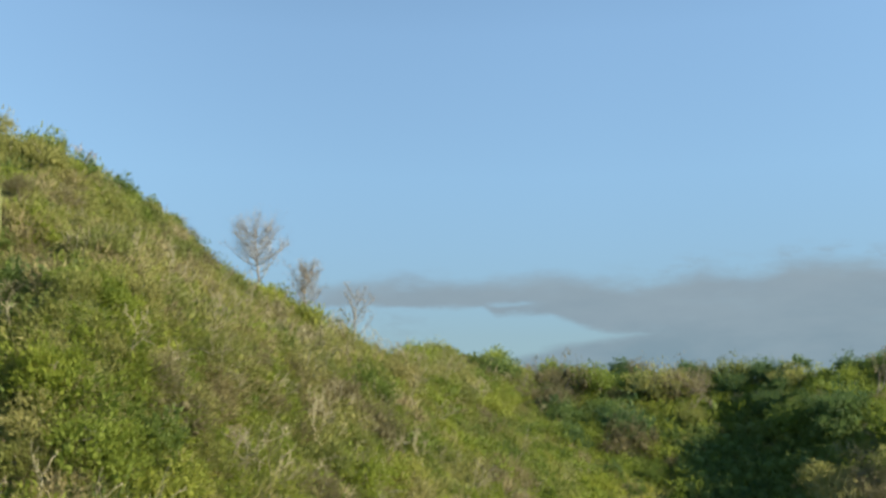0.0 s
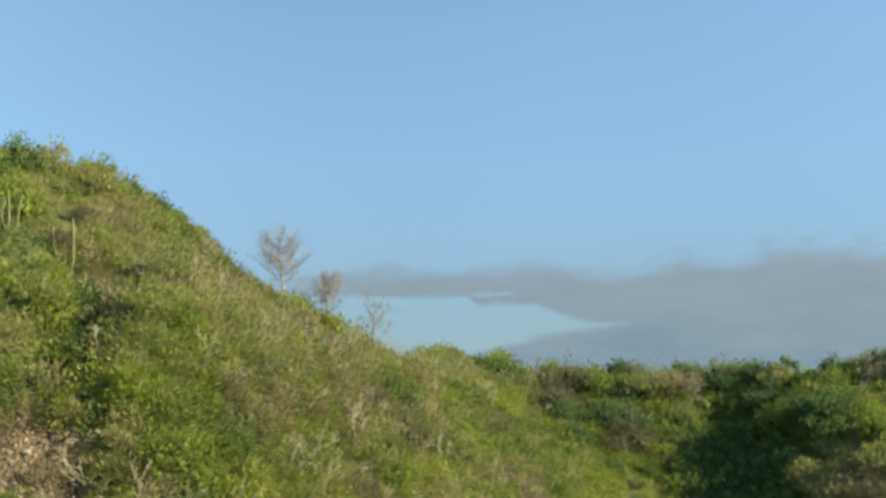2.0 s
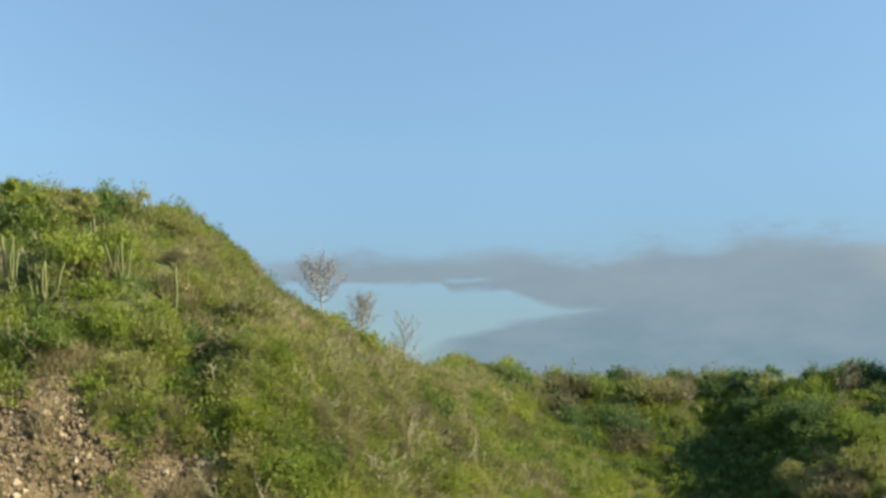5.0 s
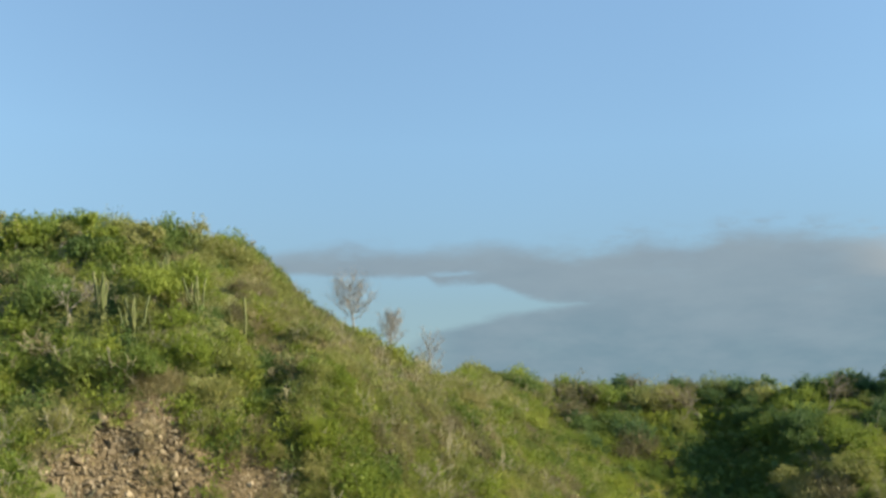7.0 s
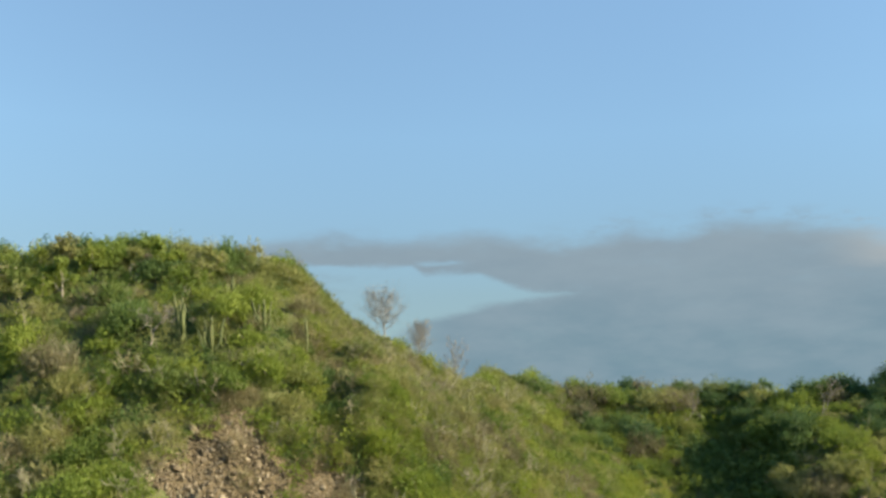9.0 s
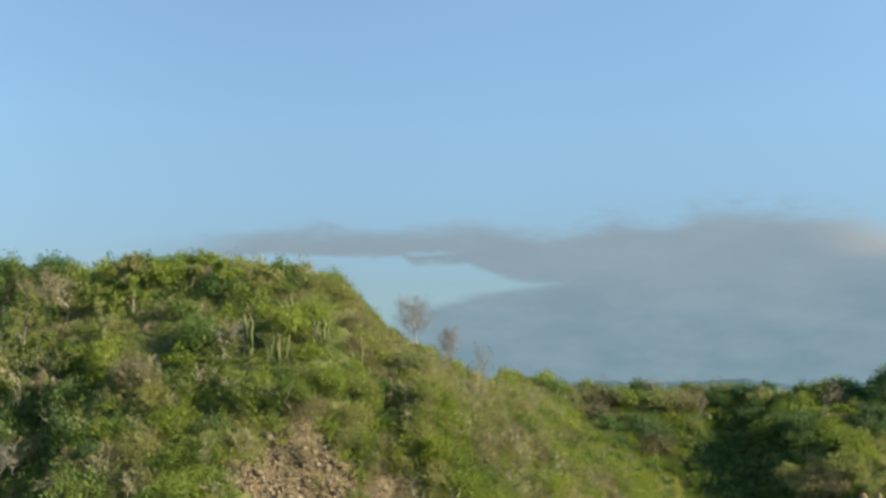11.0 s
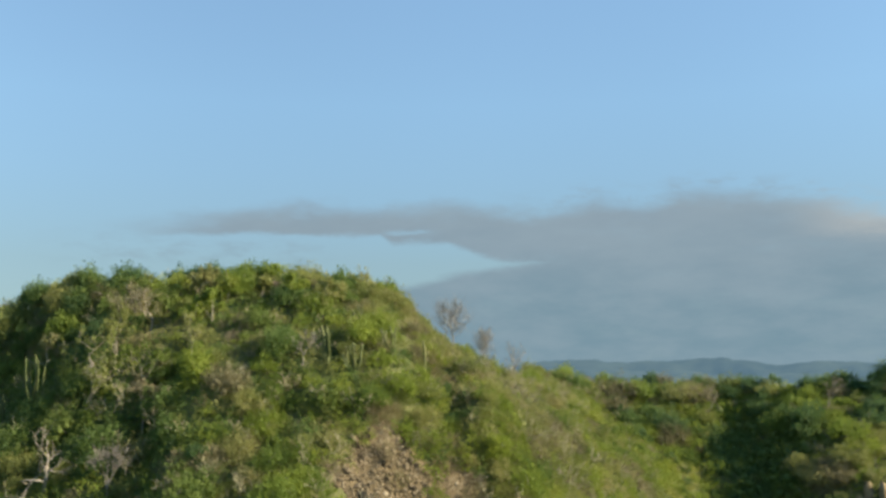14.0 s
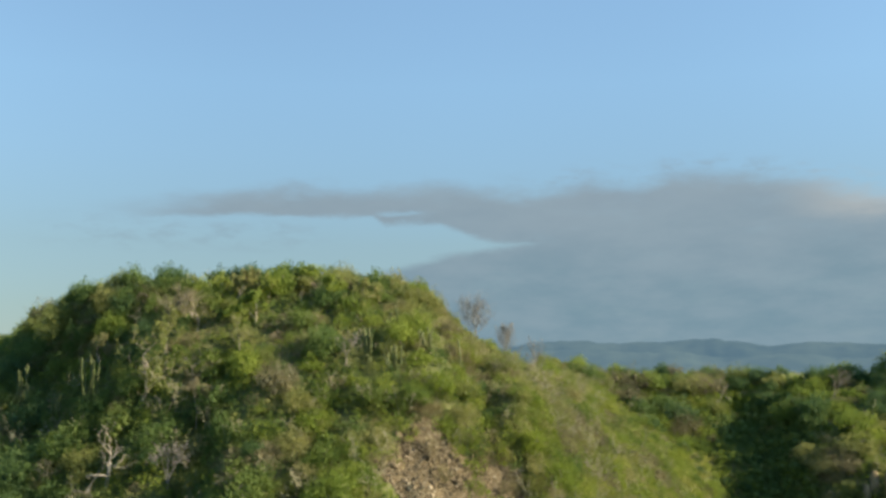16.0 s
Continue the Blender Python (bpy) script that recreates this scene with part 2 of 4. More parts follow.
mat, n = material("tan_rock")
RIB = mat
at = n.add("ShaderNodeNewGeometry").outputs["Position"]
fine, streak = n.noise(at, 3.0, 6.0, 0.65), n.noise(at, 0.7, 3.0, 0.5)
fac = n.math("ADD", n.math("MULTIPLY", streak, 0.5), n.math("MULTIPLY", fine, 0.5))
finish(n, n.ramp(fac, [(0.3, (0.10, 0.080, 0.045)), (0.5, (0.20, 0.155, 0.085)), (0.7, (0.33, 0.265, 0.16))]), 0.9, fine, 0.9, 0.12)

mat, n = material("far_hills_haze")
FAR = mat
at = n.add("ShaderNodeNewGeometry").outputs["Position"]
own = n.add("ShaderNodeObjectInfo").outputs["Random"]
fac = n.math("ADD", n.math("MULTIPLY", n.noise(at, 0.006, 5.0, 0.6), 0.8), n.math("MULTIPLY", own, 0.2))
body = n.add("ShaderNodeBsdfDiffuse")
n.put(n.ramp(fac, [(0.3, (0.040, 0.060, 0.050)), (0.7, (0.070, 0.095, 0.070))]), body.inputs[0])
# blue emission paints the distance haze onto the hills
haze_glow = n.add("ShaderNodeEmission")
n.put(n.ramp(fac, [(0.3, (0.052, 0.094, 0.130)), (0.7, (0.086, 0.130, 0.150))]), haze_glow.inputs[0])
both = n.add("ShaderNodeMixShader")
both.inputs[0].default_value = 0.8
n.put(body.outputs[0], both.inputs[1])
n.put(haze_glow.outputs[0], both.inputs[2])
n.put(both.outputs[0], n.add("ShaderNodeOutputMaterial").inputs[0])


# ---------------------------------------------------------------- the lie of the land
# Contours of the scrub's top over x: where it stands 11 m and 19 m high, a shoulder above that, and the crest.
KNOTS = [-85, -70, -62, -54, -46, -38, -30, -24, -21, -19, -15, -12, -9.5, -7, -4, -1, 3, 8, 14, 20, 26, 31, 35, 39, 46, 60, 80]
LINE_11 = [56, 47.5, 42, 39, 35, 30, 28, 32, 34.5, 36, 37.5, 38, 41, 46.5, 51.5, 59, 64.5, 71, 79, 84, 79, 72.5, 68.2, 67.2, 68, 70, 74]
LINE_19 = [72, 62, 55, 48.5, 42.8, 38.5, 39, 39, 40.5, 41.5, 42, 45.5, 53, 64, 72, 78, 91, 95, 98, 97.5, 96, 92.5, 87, 84, 83.5, 85, 88]
SHOULDER = [92, 77, 62, 56, 49, 46, 44.5, 45, 46, 46.5, 53, 68, 72, 74, 78, 88, 97, 99, 100.5, 100, 98.5, 96.5, 93.5, 88.5, 85, 84, 83]
SHOULDER_Z = [25, 24.5, 24.9, 24.6, 24.5, 24, 24, 24, 24, 23.6, 22.6, 22.2, 21.2, 20.5, 20, 20.5, 20.5, 20.5, 20, 20, 20, 20, 20, 20, 20, 20, 20]
# behind the crest the headland runs on level before it falls
BACK = [130, 112, 90, 85, 84, 86, 88, 90, 88, 82, 79.5, 86, 88, 92, 110, 126, 140, 145, 145, 145, 143, 142, 140, 136, 130, 126, 120]
BACK_Z = [27, 27, 30.0, 31.2, 31.8, 32.6, 33.4, 34.2, 32.0, 28.8, 25.4, 25.2, 23.2, 21.6, 21, 21.5, 20, 19, 18, 18, 18, 18, 18, 18, 18, 17, 17]
CREST = [104, 84, 64, 61, 60, 59.5, 58.5, 57.5, 58.5, 60, 72, 79, 79.5, 80, 84, 100, 106, 105, 104.5, 104, 102.5, 101, 98, 93, 90, 89, 88]
CREST_Z = [28, 27.5, 31.0, 31.8, 31.9, 32.4, 31.9, 31.0, 29.9, 27.2, 25.0, 24.9, 23.2, 21.8, 21.2, 22.6, 23.2, 23.1, 22.4, 22.4, 22.4, 22.3, 22.2, 22.2, 22.2, 21, 21]


def blurred(grid, rounds):
    for _ in range(rounds):
        pad = np.pad(grid, 1, mode="edge")
        grid = (pad[:-2, 1:-1] + 2 * pad[1:-1, 1:-1] + pad[2:, 1:-1]) / 4
        pad = np.pad(grid, 1, mode="edge")
        grid = (pad[1:-1, :-2] + 2 * pad[1:-1, 1:-1] + pad[1:-1, 2:]) / 4
    return grid


X0, X1, Y0, Y1, CELL = -130.0, 130.0, -20.0, 220.0, 0.5
gx, gy = np.arange(X0, X1 + 0.1, CELL), np.arange(Y0, Y1 + 0.1, CELL)
rough_land = np.empty((len(gx), len(gy)))
for i, x in enumerate(gx):
    y11, y19, ys, zs, yc, zc, yb, zb = (float(np.interp(x, KNOTS, line)) for line in (LINE_11, LINE_19, SHOULDER, SHOULDER_Z, CREST, CREST_Z, BACK, BACK_Z))
    rough_land[i] = np.interp(gy, [y11 - 20, y11 - 13, y11, y19, max(ys, y19 + 1), max(yc, ys + 2), max(yb, yc + 3), yb + 120], [1.0, 2.6, 11, 19, zs, zc, zb, 3.0])
# the scrub hides the soil 1.3 m deep on the headland and deeper among the tall bushes of the bay
LAND = blurred(rough_land, 7) - (1.3 + 1.1 * np.clip((gx - 3) / 8, 0, 1))[:, None]
fx, fy = np.meshgrid(gx, gy, indexing="ij")


def groove(x0, y0, x1, y1, width, depth):
    """A cleft that runs straight down the slope."""
    dx, dy = x1 - x0, y1 - y0
    share = np.clip(((fx - x0) * dx + (fy - y0) * dy) / (dx * dx + dy * dy), 0, 1)
    away = np.hypot(fx - x0 - share * dx, fy - y0 - share * dy)
    return depth * np.exp(-((away / width) ** 2))


LAND = LAND - groove(-18.9, 47.0, -17.7, 42.3, 1.6, 2.0) + groove(-14.6, 50.0, -13.8, 41.0, 2.2, 1.1) - groove(-32.0, 41.0, -36.0, 30.0, 1.6, 1.2) - groove(-42.3, 48.0, -44.0, 35.0, 1.8, 2.4) - groove(28.5, 92.0, 25.0, 72.0, 3.4, 1.5) - groove(-63.0, 68.0, -58.5, 49.0, 3.0, 2.0) - groove(-15.4, 38.8, -15.0, 36.8, 0.9, 0.5) - groove(-22.6, 35.0, -22.9, 32.0, 0.7, 0.7) - groove(-25.2, 36.2, -26.2, 33.0, 0.7, 0.7)
# an added hill, out of view, raised only to shade the bay
LAND = LAND + 15.0 * np.exp(-(((fx - 63.0) / 10.0) ** 2) - ((fy - 83.0) / 9.0) ** 2)
LAND = np.maximum(LAND, 0.6)


def land(x, y):
    """The soil's height, for arrays."""
    u, v = np.clip((np.asarray(x) - X0) / CELL, 0, len(gx) - 1.001), np.clip((np.asarray(y) - Y0) / CELL, 0, len(gy) - 1.001)
    i, j = u.astype(int), v.astype(int)
    a, b = u - i, v - j
    return (LAND[i, j] * (1 - a) + LAND[i + 1, j] * a) * (1 - b) + (LAND[i, j + 1] * (1 - a) + LAND[i + 1, j + 1] * a) * b


def waves(x, y, scale, seed):
    """Soft noise from -1 to 1 for arrays."""
    rng = np.random.default_rng(seed)
    total = np.zeros_like(np.asarray(x, float))
    for octave, weight in ((1, 0.5), (2.1, 0.3), (4.3, 0.2)):
        for _ in range(4):
            angle, phase = rng.uniform(0, 6.28, 2)
            bend = 1.7 * np.sin((x * np.cos(angle + 1.3) + y * np.sin(angle + 1.3)) * octave / scale * 0.6 + phase * 2)
            total += weight / 2 * np.sin((x * np.cos(angle) + y * np.sin(angle)) * octave / scale + phase + bend)
    return total


def in_scree(x, y):
    """The bare slip in the headland's face, and the smaller ones beside it."""
    wobble = 0.5 * waves(x, y, 1.5, 21)
    one = ((x + 23.2) / 3.9) ** 2 + ((y - 34.0) / 4.5) ** 2 + wobble * 0.7
    two = ((x + 17.6) / 3.1) ** 2 + ((y - 37.1) / 1.8) ** 2 + wobble
    three = ((x + 27.6) / 0.8) ** 2 + ((y - 33.6) / 1.0) ** 2 + wobble
    return (one < 1) | (two < 1) | (three < 1)


def mesh_of(name, verts, faces, mat, tone=None, smooth=False):
    """A mesh from arrays; faces all have the same number of corners."""
    verts, faces = np.asarray(verts, np.float32), np.asarray(faces, np.int32)
    me = bpy.data.meshes.new(name)
    count, corners = faces.shape
    me.vertices.add(len(verts))
    me.vertices.foreach_set("co", verts.ravel())
    me.loops.add(count * corners)
    me.loops.foreach_set("vertex_index", faces.ravel())
    me.polygons.add(count)
    me.polygons.foreach_set("loop_start", np.arange(0, count * corners, corners, dtype=np.int32))
    me.update(calc_edges=True)
    if smooth:
        me.polygons.foreach_set("use_smooth", np.ones(count, bool))
    if tone is not None:
        me.attributes.new("tone", "FLOAT", "POINT").data.foreach_set("value", np.asarray(tone, np.float32))
    me.materials.append(mat)
    return me


def part(name, me, parent, label=""):
    ob = new(name, me)
    ob.parent = parent
    return tagged(ob, label) if label else ob


def thing(name, label, category, group=""):
    return tagged(new(name), label, category, group)


def graded(low, high, step, far_low, far_high):
    """Coordinates that are even between low and high and grow apart towards the far ends."""
    middle, out, gap = list(np.arange(low, high + step / 2, step)), [], step
    x = middle[-1]
    while x < far_high:
        gap *= 1.35
        x += gap
        out.append(min(x, far_high))
    gap, x, before = step, middle[0], []
    while x > far_low:
        gap *= 1.35
        x -= gap
        before.append(max(x, far_low))
    return np.array(before[::-1] + middle + out)


ax, ay = graded(-78, 62, 0.75, -4500, 4500), graded(12, 122, 0.75, -1500, 4600)
px, py = np.meshgrid(ax, ay, indexing="ij")
pz = land(px, py)
near = (px > -80) & (px < 64) & (py > 10) & (py < 124)
pz = pz + np.where(near, 0.22 * waves(px, py, 1.1, 5), 0.0)
outer = (py > 220) | (np.abs(px) > 130)
pz = np.where(outer & (py > 220), 3.0 + 1.5 * waves(px, py, 90.0, 6), pz)
cells = np.arange(px.size).reshape(px.shape)
quads = np.stack([cells[:-1, :-1], cells[1:, :-1], cells[1:, 1:], cells[:-1, 1:]], -1).reshape(-1, 4)
ground = new("ground", mesh_of("ground", np.stack([px, py, pz], -1).reshape(-1, 3), quads, SOIL, smooth=True))
ground.data.materials.append(EARTH)
slip = in_scree(px, py)[:-1, :-1].ravel()
ground.data.polygons.foreach_set("material_index", slip.astype(np.int32))
tagged(ground, "steep coastal hillside of brown soil under dense scrub", "ground", kind="structure")

# far hills, in two folds; their haze is a glow in the material
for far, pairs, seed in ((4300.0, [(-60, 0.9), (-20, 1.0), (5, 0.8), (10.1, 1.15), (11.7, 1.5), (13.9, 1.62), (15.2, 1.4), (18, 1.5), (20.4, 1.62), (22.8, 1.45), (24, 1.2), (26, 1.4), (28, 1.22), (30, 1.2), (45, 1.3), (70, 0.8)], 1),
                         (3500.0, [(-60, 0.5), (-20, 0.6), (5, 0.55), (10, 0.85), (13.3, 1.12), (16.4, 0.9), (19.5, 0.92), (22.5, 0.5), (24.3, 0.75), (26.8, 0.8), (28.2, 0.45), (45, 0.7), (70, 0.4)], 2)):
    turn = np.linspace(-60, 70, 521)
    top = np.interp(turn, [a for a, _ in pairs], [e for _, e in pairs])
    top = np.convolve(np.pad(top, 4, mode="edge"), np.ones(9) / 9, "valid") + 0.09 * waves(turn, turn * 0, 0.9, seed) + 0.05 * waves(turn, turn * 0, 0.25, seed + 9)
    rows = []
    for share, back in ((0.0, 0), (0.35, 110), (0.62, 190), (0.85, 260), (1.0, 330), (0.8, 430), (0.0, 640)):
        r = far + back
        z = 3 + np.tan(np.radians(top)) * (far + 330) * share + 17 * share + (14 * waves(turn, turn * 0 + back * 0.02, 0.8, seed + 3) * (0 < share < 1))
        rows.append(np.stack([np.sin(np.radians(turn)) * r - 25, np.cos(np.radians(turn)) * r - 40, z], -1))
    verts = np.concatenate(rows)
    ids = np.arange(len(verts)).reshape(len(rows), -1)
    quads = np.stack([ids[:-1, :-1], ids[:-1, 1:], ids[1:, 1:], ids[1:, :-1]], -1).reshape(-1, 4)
    tagged(new("backdrop_hills", mesh_of("backdrop_hills", verts, quads, FAR, smooth=True)), "low far hills with haze painted in as a blue-grey glow", "hills", kind="structure")


# ---------------------------------------------------------------- plants
def spin(rng, count):
    """Random turns as arrays of right, ahead and up."""
    a = rng.normal(size=(count, 3))
    a /= np.linalg.norm(a, axis=1, keepdims=True)
    b = np.cross(a, rng.normal(size=(count, 3)))
    b /= np.linalg.norm(b, axis=1, keepdims=True)
    return a, b


ICO = []
for k in range(12):
    # the corners of an icosahedron: two poles and two turned rings of five
    lift = (1, *[0.4472] * 5, *[-0.4472] * 5, -1)[k]
    angle = radians(72 * (k - 1) if k < 6 else 72 * (k - 6) + 36)
    ICO.append((math.cos(angle) * math.sqrt(1 - lift * lift), math.sin(angle) * math.sqrt(1 - lift * lift), lift))
ICO = np.array(ICO)
ICO_FACES = np.array([f for k in range(5) for f in ((0, 1 + k, 1 + (k + 1) % 5), (1 + k, 6 + k, 1 + (k + 1) % 5), (6 + k, 6 + (k + 1) % 5, 1 + (k + 1) % 5), (11, 6 + (k + 1) % 5, 6 + k))])


def leafy(seed, lobes=7, leaves=360, size=0.17, height=1.5, spread=1.0, slim=0.42, rise=0.55, tufts=5, heart=0.62):
    """A crown of about unit radius: uneven lobes, each a small dense heart in a loose coat of leaves and a few denser tufts. Verts and triangles."""
    rng = np.random.default_rng(seed)
    verts, faces, start = [], [], 0
    turn = rng.uniform(0, 6.28)
    for k in range(lobes):
        angle = turn + k * 2.4
        reach = spread * (0.10 if k == 0 else rng.uniform(0.30, 0.80))
        radius = rng.uniform(0.26, 0.56) * (1.15 if k == 0 else 1.0)
        middle = np.array([math.cos(angle) * reach, math.sin(angle) * reach, height * (0.64 if k == 0 else rng.uniform(0.16, 0.62) * (1.15 - 0.4 * reach))])
        if heart:
            verts.append(ICO * rng.uniform(0.6, 1.15, (12, 1)) * radius * heart * [1, 1, 1.1] + middle)
            faces.append(ICO_FACES + start)
            start += 12
        total = leaves // lobes
        many = int(total * 0.45) // tufts
        shell = total - many * tufts
        way = rng.normal(size=(shell, 3))
        way[:, 2] = np.where(way[:, 2] < -0.5, -way[:, 2], way[:, 2]) + 0.2
        way /= np.linalg.norm(way, axis=1, keepdims=True)
        bulge = 1 + 0.25 * np.sin(way[:, :1] * 5 + k) * np.sin(way[:, 1:2] * 6 + k * 2) + 0.15 * np.sin(way[:, 2:] * 9 + k * 3)
        spots, ways = [middle + way * radius * [1, 1, 1.1] * np.minimum(bulge * rng.uniform(0.45, 1.15, (shell, 1)), 1.2)], [way]
        for j in range(tufts):
            lift = 1 - 1.3 * (j + rng.uniform(0.0, 1.0)) / tufts
            about = j * 2.4 + rng.uniform(-0.7, 0.7) + k
            flat = math.sqrt(max(0.0, 1 - lift * lift))
            aim = np.array([math.cos(about) * flat, math.sin(about) * flat, lift])
            out = rng.normal(size=(many, 3))
            spots.append(middle + aim * radius * rng.uniform(0.85, 1.22) + np.clip(out, -1.7, 1.7) * radius * 0.18)
            ways.append(aim + out * 0.3)
        spot, way = np.concatenate(spots), np.concatenate(ways)
        a = spin(rng, total)[0] * 0.7 + 0.55 * way + [0, 0, rise]
        a /= np.linalg.norm(a, axis=1, keepdims=True)
        b = np.cross(way * 0.9 + rng.normal(size=(total, 3)) * 0.36, a)
        b /= np.linalg.norm(b, axis=1, keepdims=True) + 1e-6
        long = size * rng.uniform(0.6, 1.45, (total, 1))
        wide = long * slim * rng.uniform(0.7, 1.4, (total, 1))
        verts.append(np.stack([spot - a * long * 0.35 - b * wide * 0.5, spot - a * long * 0.35 + b * wide * 0.5, spot + a * long * 0.75], 1).reshape(-1, 3))
        faces.append(np.arange(total * 3).reshape(-1, 3) + start)
        start += total * 3
    return np.concatenate(verts), np.concatenate(faces)


def twiggy(seed, blades=260, length=0.6, width=0.018, height=1.0):
    """A bush of fine dry twigs: slivers that rise and fan out from a lobed crown. Verts and quads."""
    rng = np.random.default_rng(seed)
    angle = rng.uniform(0, 6.28, blades)
    reach = rng.uniform(0, 1, (blades, 1)) ** 0.6
    lump = 1 + 0.25 * np.sin(angle * 3 + seed)[:, None]
    out = np.stack([np.cos(angle), np.sin(angle), 0 * angle], -1)
    root = out * reach * 0.75 * lump + [0, 0, 1] * rng.uniform(0, 1, (blades, 1)) * height * (1 - 0.6 * reach**2)
    way = out * reach * 0.8 + [0, 0, 0.8] + rng.normal(size=(blades, 3)) * 0.42
    way /= np.linalg.norm(way, axis=1, keepdims=True)
    side = np.cross(way, rng.normal(size=(blades, 3)))
    side /= np.linalg.norm(side, axis=1, keepdims=True)
    tip = root + way * length * rng.uniform(0.5, 1.3, (blades, 1))
    wide = width * rng.uniform(0.6, 1.7, (blades, 1))
    verts = np.stack([root - side * wide, root + side * wide, tip], 1).reshape(-1, 3)
    return verts, np.arange(len(verts)).reshape(-1, 3)


def limb(points, radii, sides=5):
    """A tapered round branch along points. Verts and quads."""
    points = np.asarray(points, float)
    rows = []
    for k, p in enumerate(points):
        along = points[min(k + 1, len(points) - 1)] - points[max(k - 1, 0)]
        along = along / (np.linalg.norm(along) + 1e-9)
        a = np.cross(along, (0.3, 0.9, 0.2))
        a /= np.linalg.norm(a)
        b = np.cross(along, a)
        turn = np.arange(sides) * 2 * math.pi / sides
        rows.append(p + radii[k] * (np.cos(turn)[:, None] * a + np.sin(turn)[:, None] * b))
    verts = np.concatenate(rows)
    faces = []
    for k in range(len(points) - 1):
        for s in range(sides):
            q = (s + 1) % sides
            faces.append([k * sides + s, k * sides + q, (k + 1) * sides + q, (k + 1) * sides + s])
    return verts, np.array(faces)


def joined(pieces):
    verts, faces, start = [], [], 0
    for v, f in pieces:
        verts.append(v)
        faces.append(f + start)
        start += len(v)
    return np.concatenate(verts), np.concatenate(faces)


def branching(seed, height, thick, depth=4, spread=0.6, start=(0, 0, 0), way=(0, 0, 1), crook=0.15, sides=5, forks=(2, 3), fine=0.013, first=0.36, rise=0.12):
    """A bare tree: the trunk's pieces, the boughs' and the twigs', as three lists."""
    rng = np.random.default_rng(seed)
    levels = [[], [], []]

    def grow(p, d, length, radius, level):
        points, steps = [np.array(p, float)], 4
        for _ in range(steps):
            d = d + rng.normal(size=3) * crook + [0, 0, 0.05]
            d = d / np.linalg.norm(d)
            points.append(points[-1] + d * length / steps)
        end = max(radius * 0.62, fine)
        levels[min(level, 2)].append(limb(points, np.linspace(radius, end, steps + 1), sides if level < 2 else 3))
        if level >= depth:
            return
        for k in range(rng.integers(forks[0], forks[1] + 1)):
            turn = rng.normal(size=3) * spread + d + [0, 0, rise]
            grow(points[-1] if k < 1 else points[int(rng.integers(2, 5))], turn / np.linalg.norm(turn), length * rng.uniform(0.6, 0.85), end * 0.85, level + 1)

    grow(start, np.array(way, float), height * first, thick, 0)
    return levels


rng = np.random.default_rng(3)
# kinds of plant: leaf material and several crowns of about unit radius
KINDS = {
    "green": (LEAF_GREEN, [leafy(10 + k, 9, 945, 0.140, 1.4, slim=0.46, heart=0) for k in range(5)]),
    "olive": (LEAF_OLIVE, [leafy(30 + k, 10, 1000, 0.140, 1.3, slim=0.32, rise=0.7, heart=0) for k in range(5)]),
    "dark": (LEAF_DARK, [leafy(50 + k, 9, 945, 0.135, 1.45, slim=0.5, heart=0) for k in range(4)]),
    "brown": (LEAF_BROWN, [leafy(70 + k, 10, 1000, 0.130, 1.35, slim=0.22, rise=0.7, heart=0) for k in range(3)]),
    "dry": (BLADE_DRY, [twiggy(90 + k, 240, 0.42) for k in range(4)]),
    "bare": (STEM, [joined(sum(branching(150 + k, 2.7, 0.028, 3, 0.42, crook=0.26, sides=3, forks=(2, 3), fine=0.014, first=0.36, rise=0.3), [])) for k in range(4)]),
    "low": (LEAF_GREEN, [leafy(110 + k, 6, 234, 0.18, 0.68, 1.15, slim=0.46, heart=0) for k in range(4)]),
    # undergrowth whose dark leaf paints the shade in gaps and gully
    "fern": (LEAF_DARK, [leafy(170 + k, 5, 185, 0.16, 0.55, 1.15, slim=0.5, heart=0) for k in range(4)]),
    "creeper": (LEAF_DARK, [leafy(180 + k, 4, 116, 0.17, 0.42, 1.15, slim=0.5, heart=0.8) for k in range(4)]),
    "sage": (LEAF_OLIVE, [leafy(130 + k, 6, 204, 0.19, 0.8, 1.05, slim=0.28, rise=0.8, heart=0) for k in range(4)]),
}
# crowns of the largest shrubs, with more and relatively smaller leaves
LARGE = {"green": [leafy(210 + k, 16, 2000, 0.095, 1.25, slim=0.46, heart=0.3) for k in range(3)], "olive": [leafy(230 + k, 17, 2040, 0.095, 1.2, slim=0.34, rise=0.7, heart=0.3) for k in range(3)],
         "dark": [leafy(250 + k, 16, 2000, 0.092, 1.3, slim=0.5, heart=0.3) for k in range(3)], "brown": [leafy(270 + k, 17, 2040, 0.09, 1.2, slim=0.26, rise=0.7, heart=0.3) for k in range(2)]}

# cacti stand at x, y, so high, with so many stems; the scrub keeps clear of them and of the old trees
CACTI = [(-28.4, 43.6, 3.7, 4), (-26.1, 42.6, 3.1, 4), (-22.7, 45.6, 2.9, 4), (-19.6, 46.6, 3.6, 2), (-25.6, 49.4, 2.6, 3), (-54.5, 48.6, 6.0, 6),
         (-62.4, 55.6, 5.2, 3), (-57.8, 50.8, 4.0, 3)]
CLEAR = [(x, y) for x, y, _, _ in CACTI] + [(-25.9, 38.6)]
OLD_TREES = [(-49.2, 45.6), (-50.8, 39.4), (-45.4, 37.2), (-43.8, 42.3), (-45.2, 52.0), (24.6, 94.0), (38.2, 85.4), (-30.6, 43.6), (-54.6, 54.2), (-40.5, 46.5), (-47.6, 48.6), (-44.6, 46.0), (-39.4, 51.6), (-35.0, 55.4), (-38.4, 55.2)]


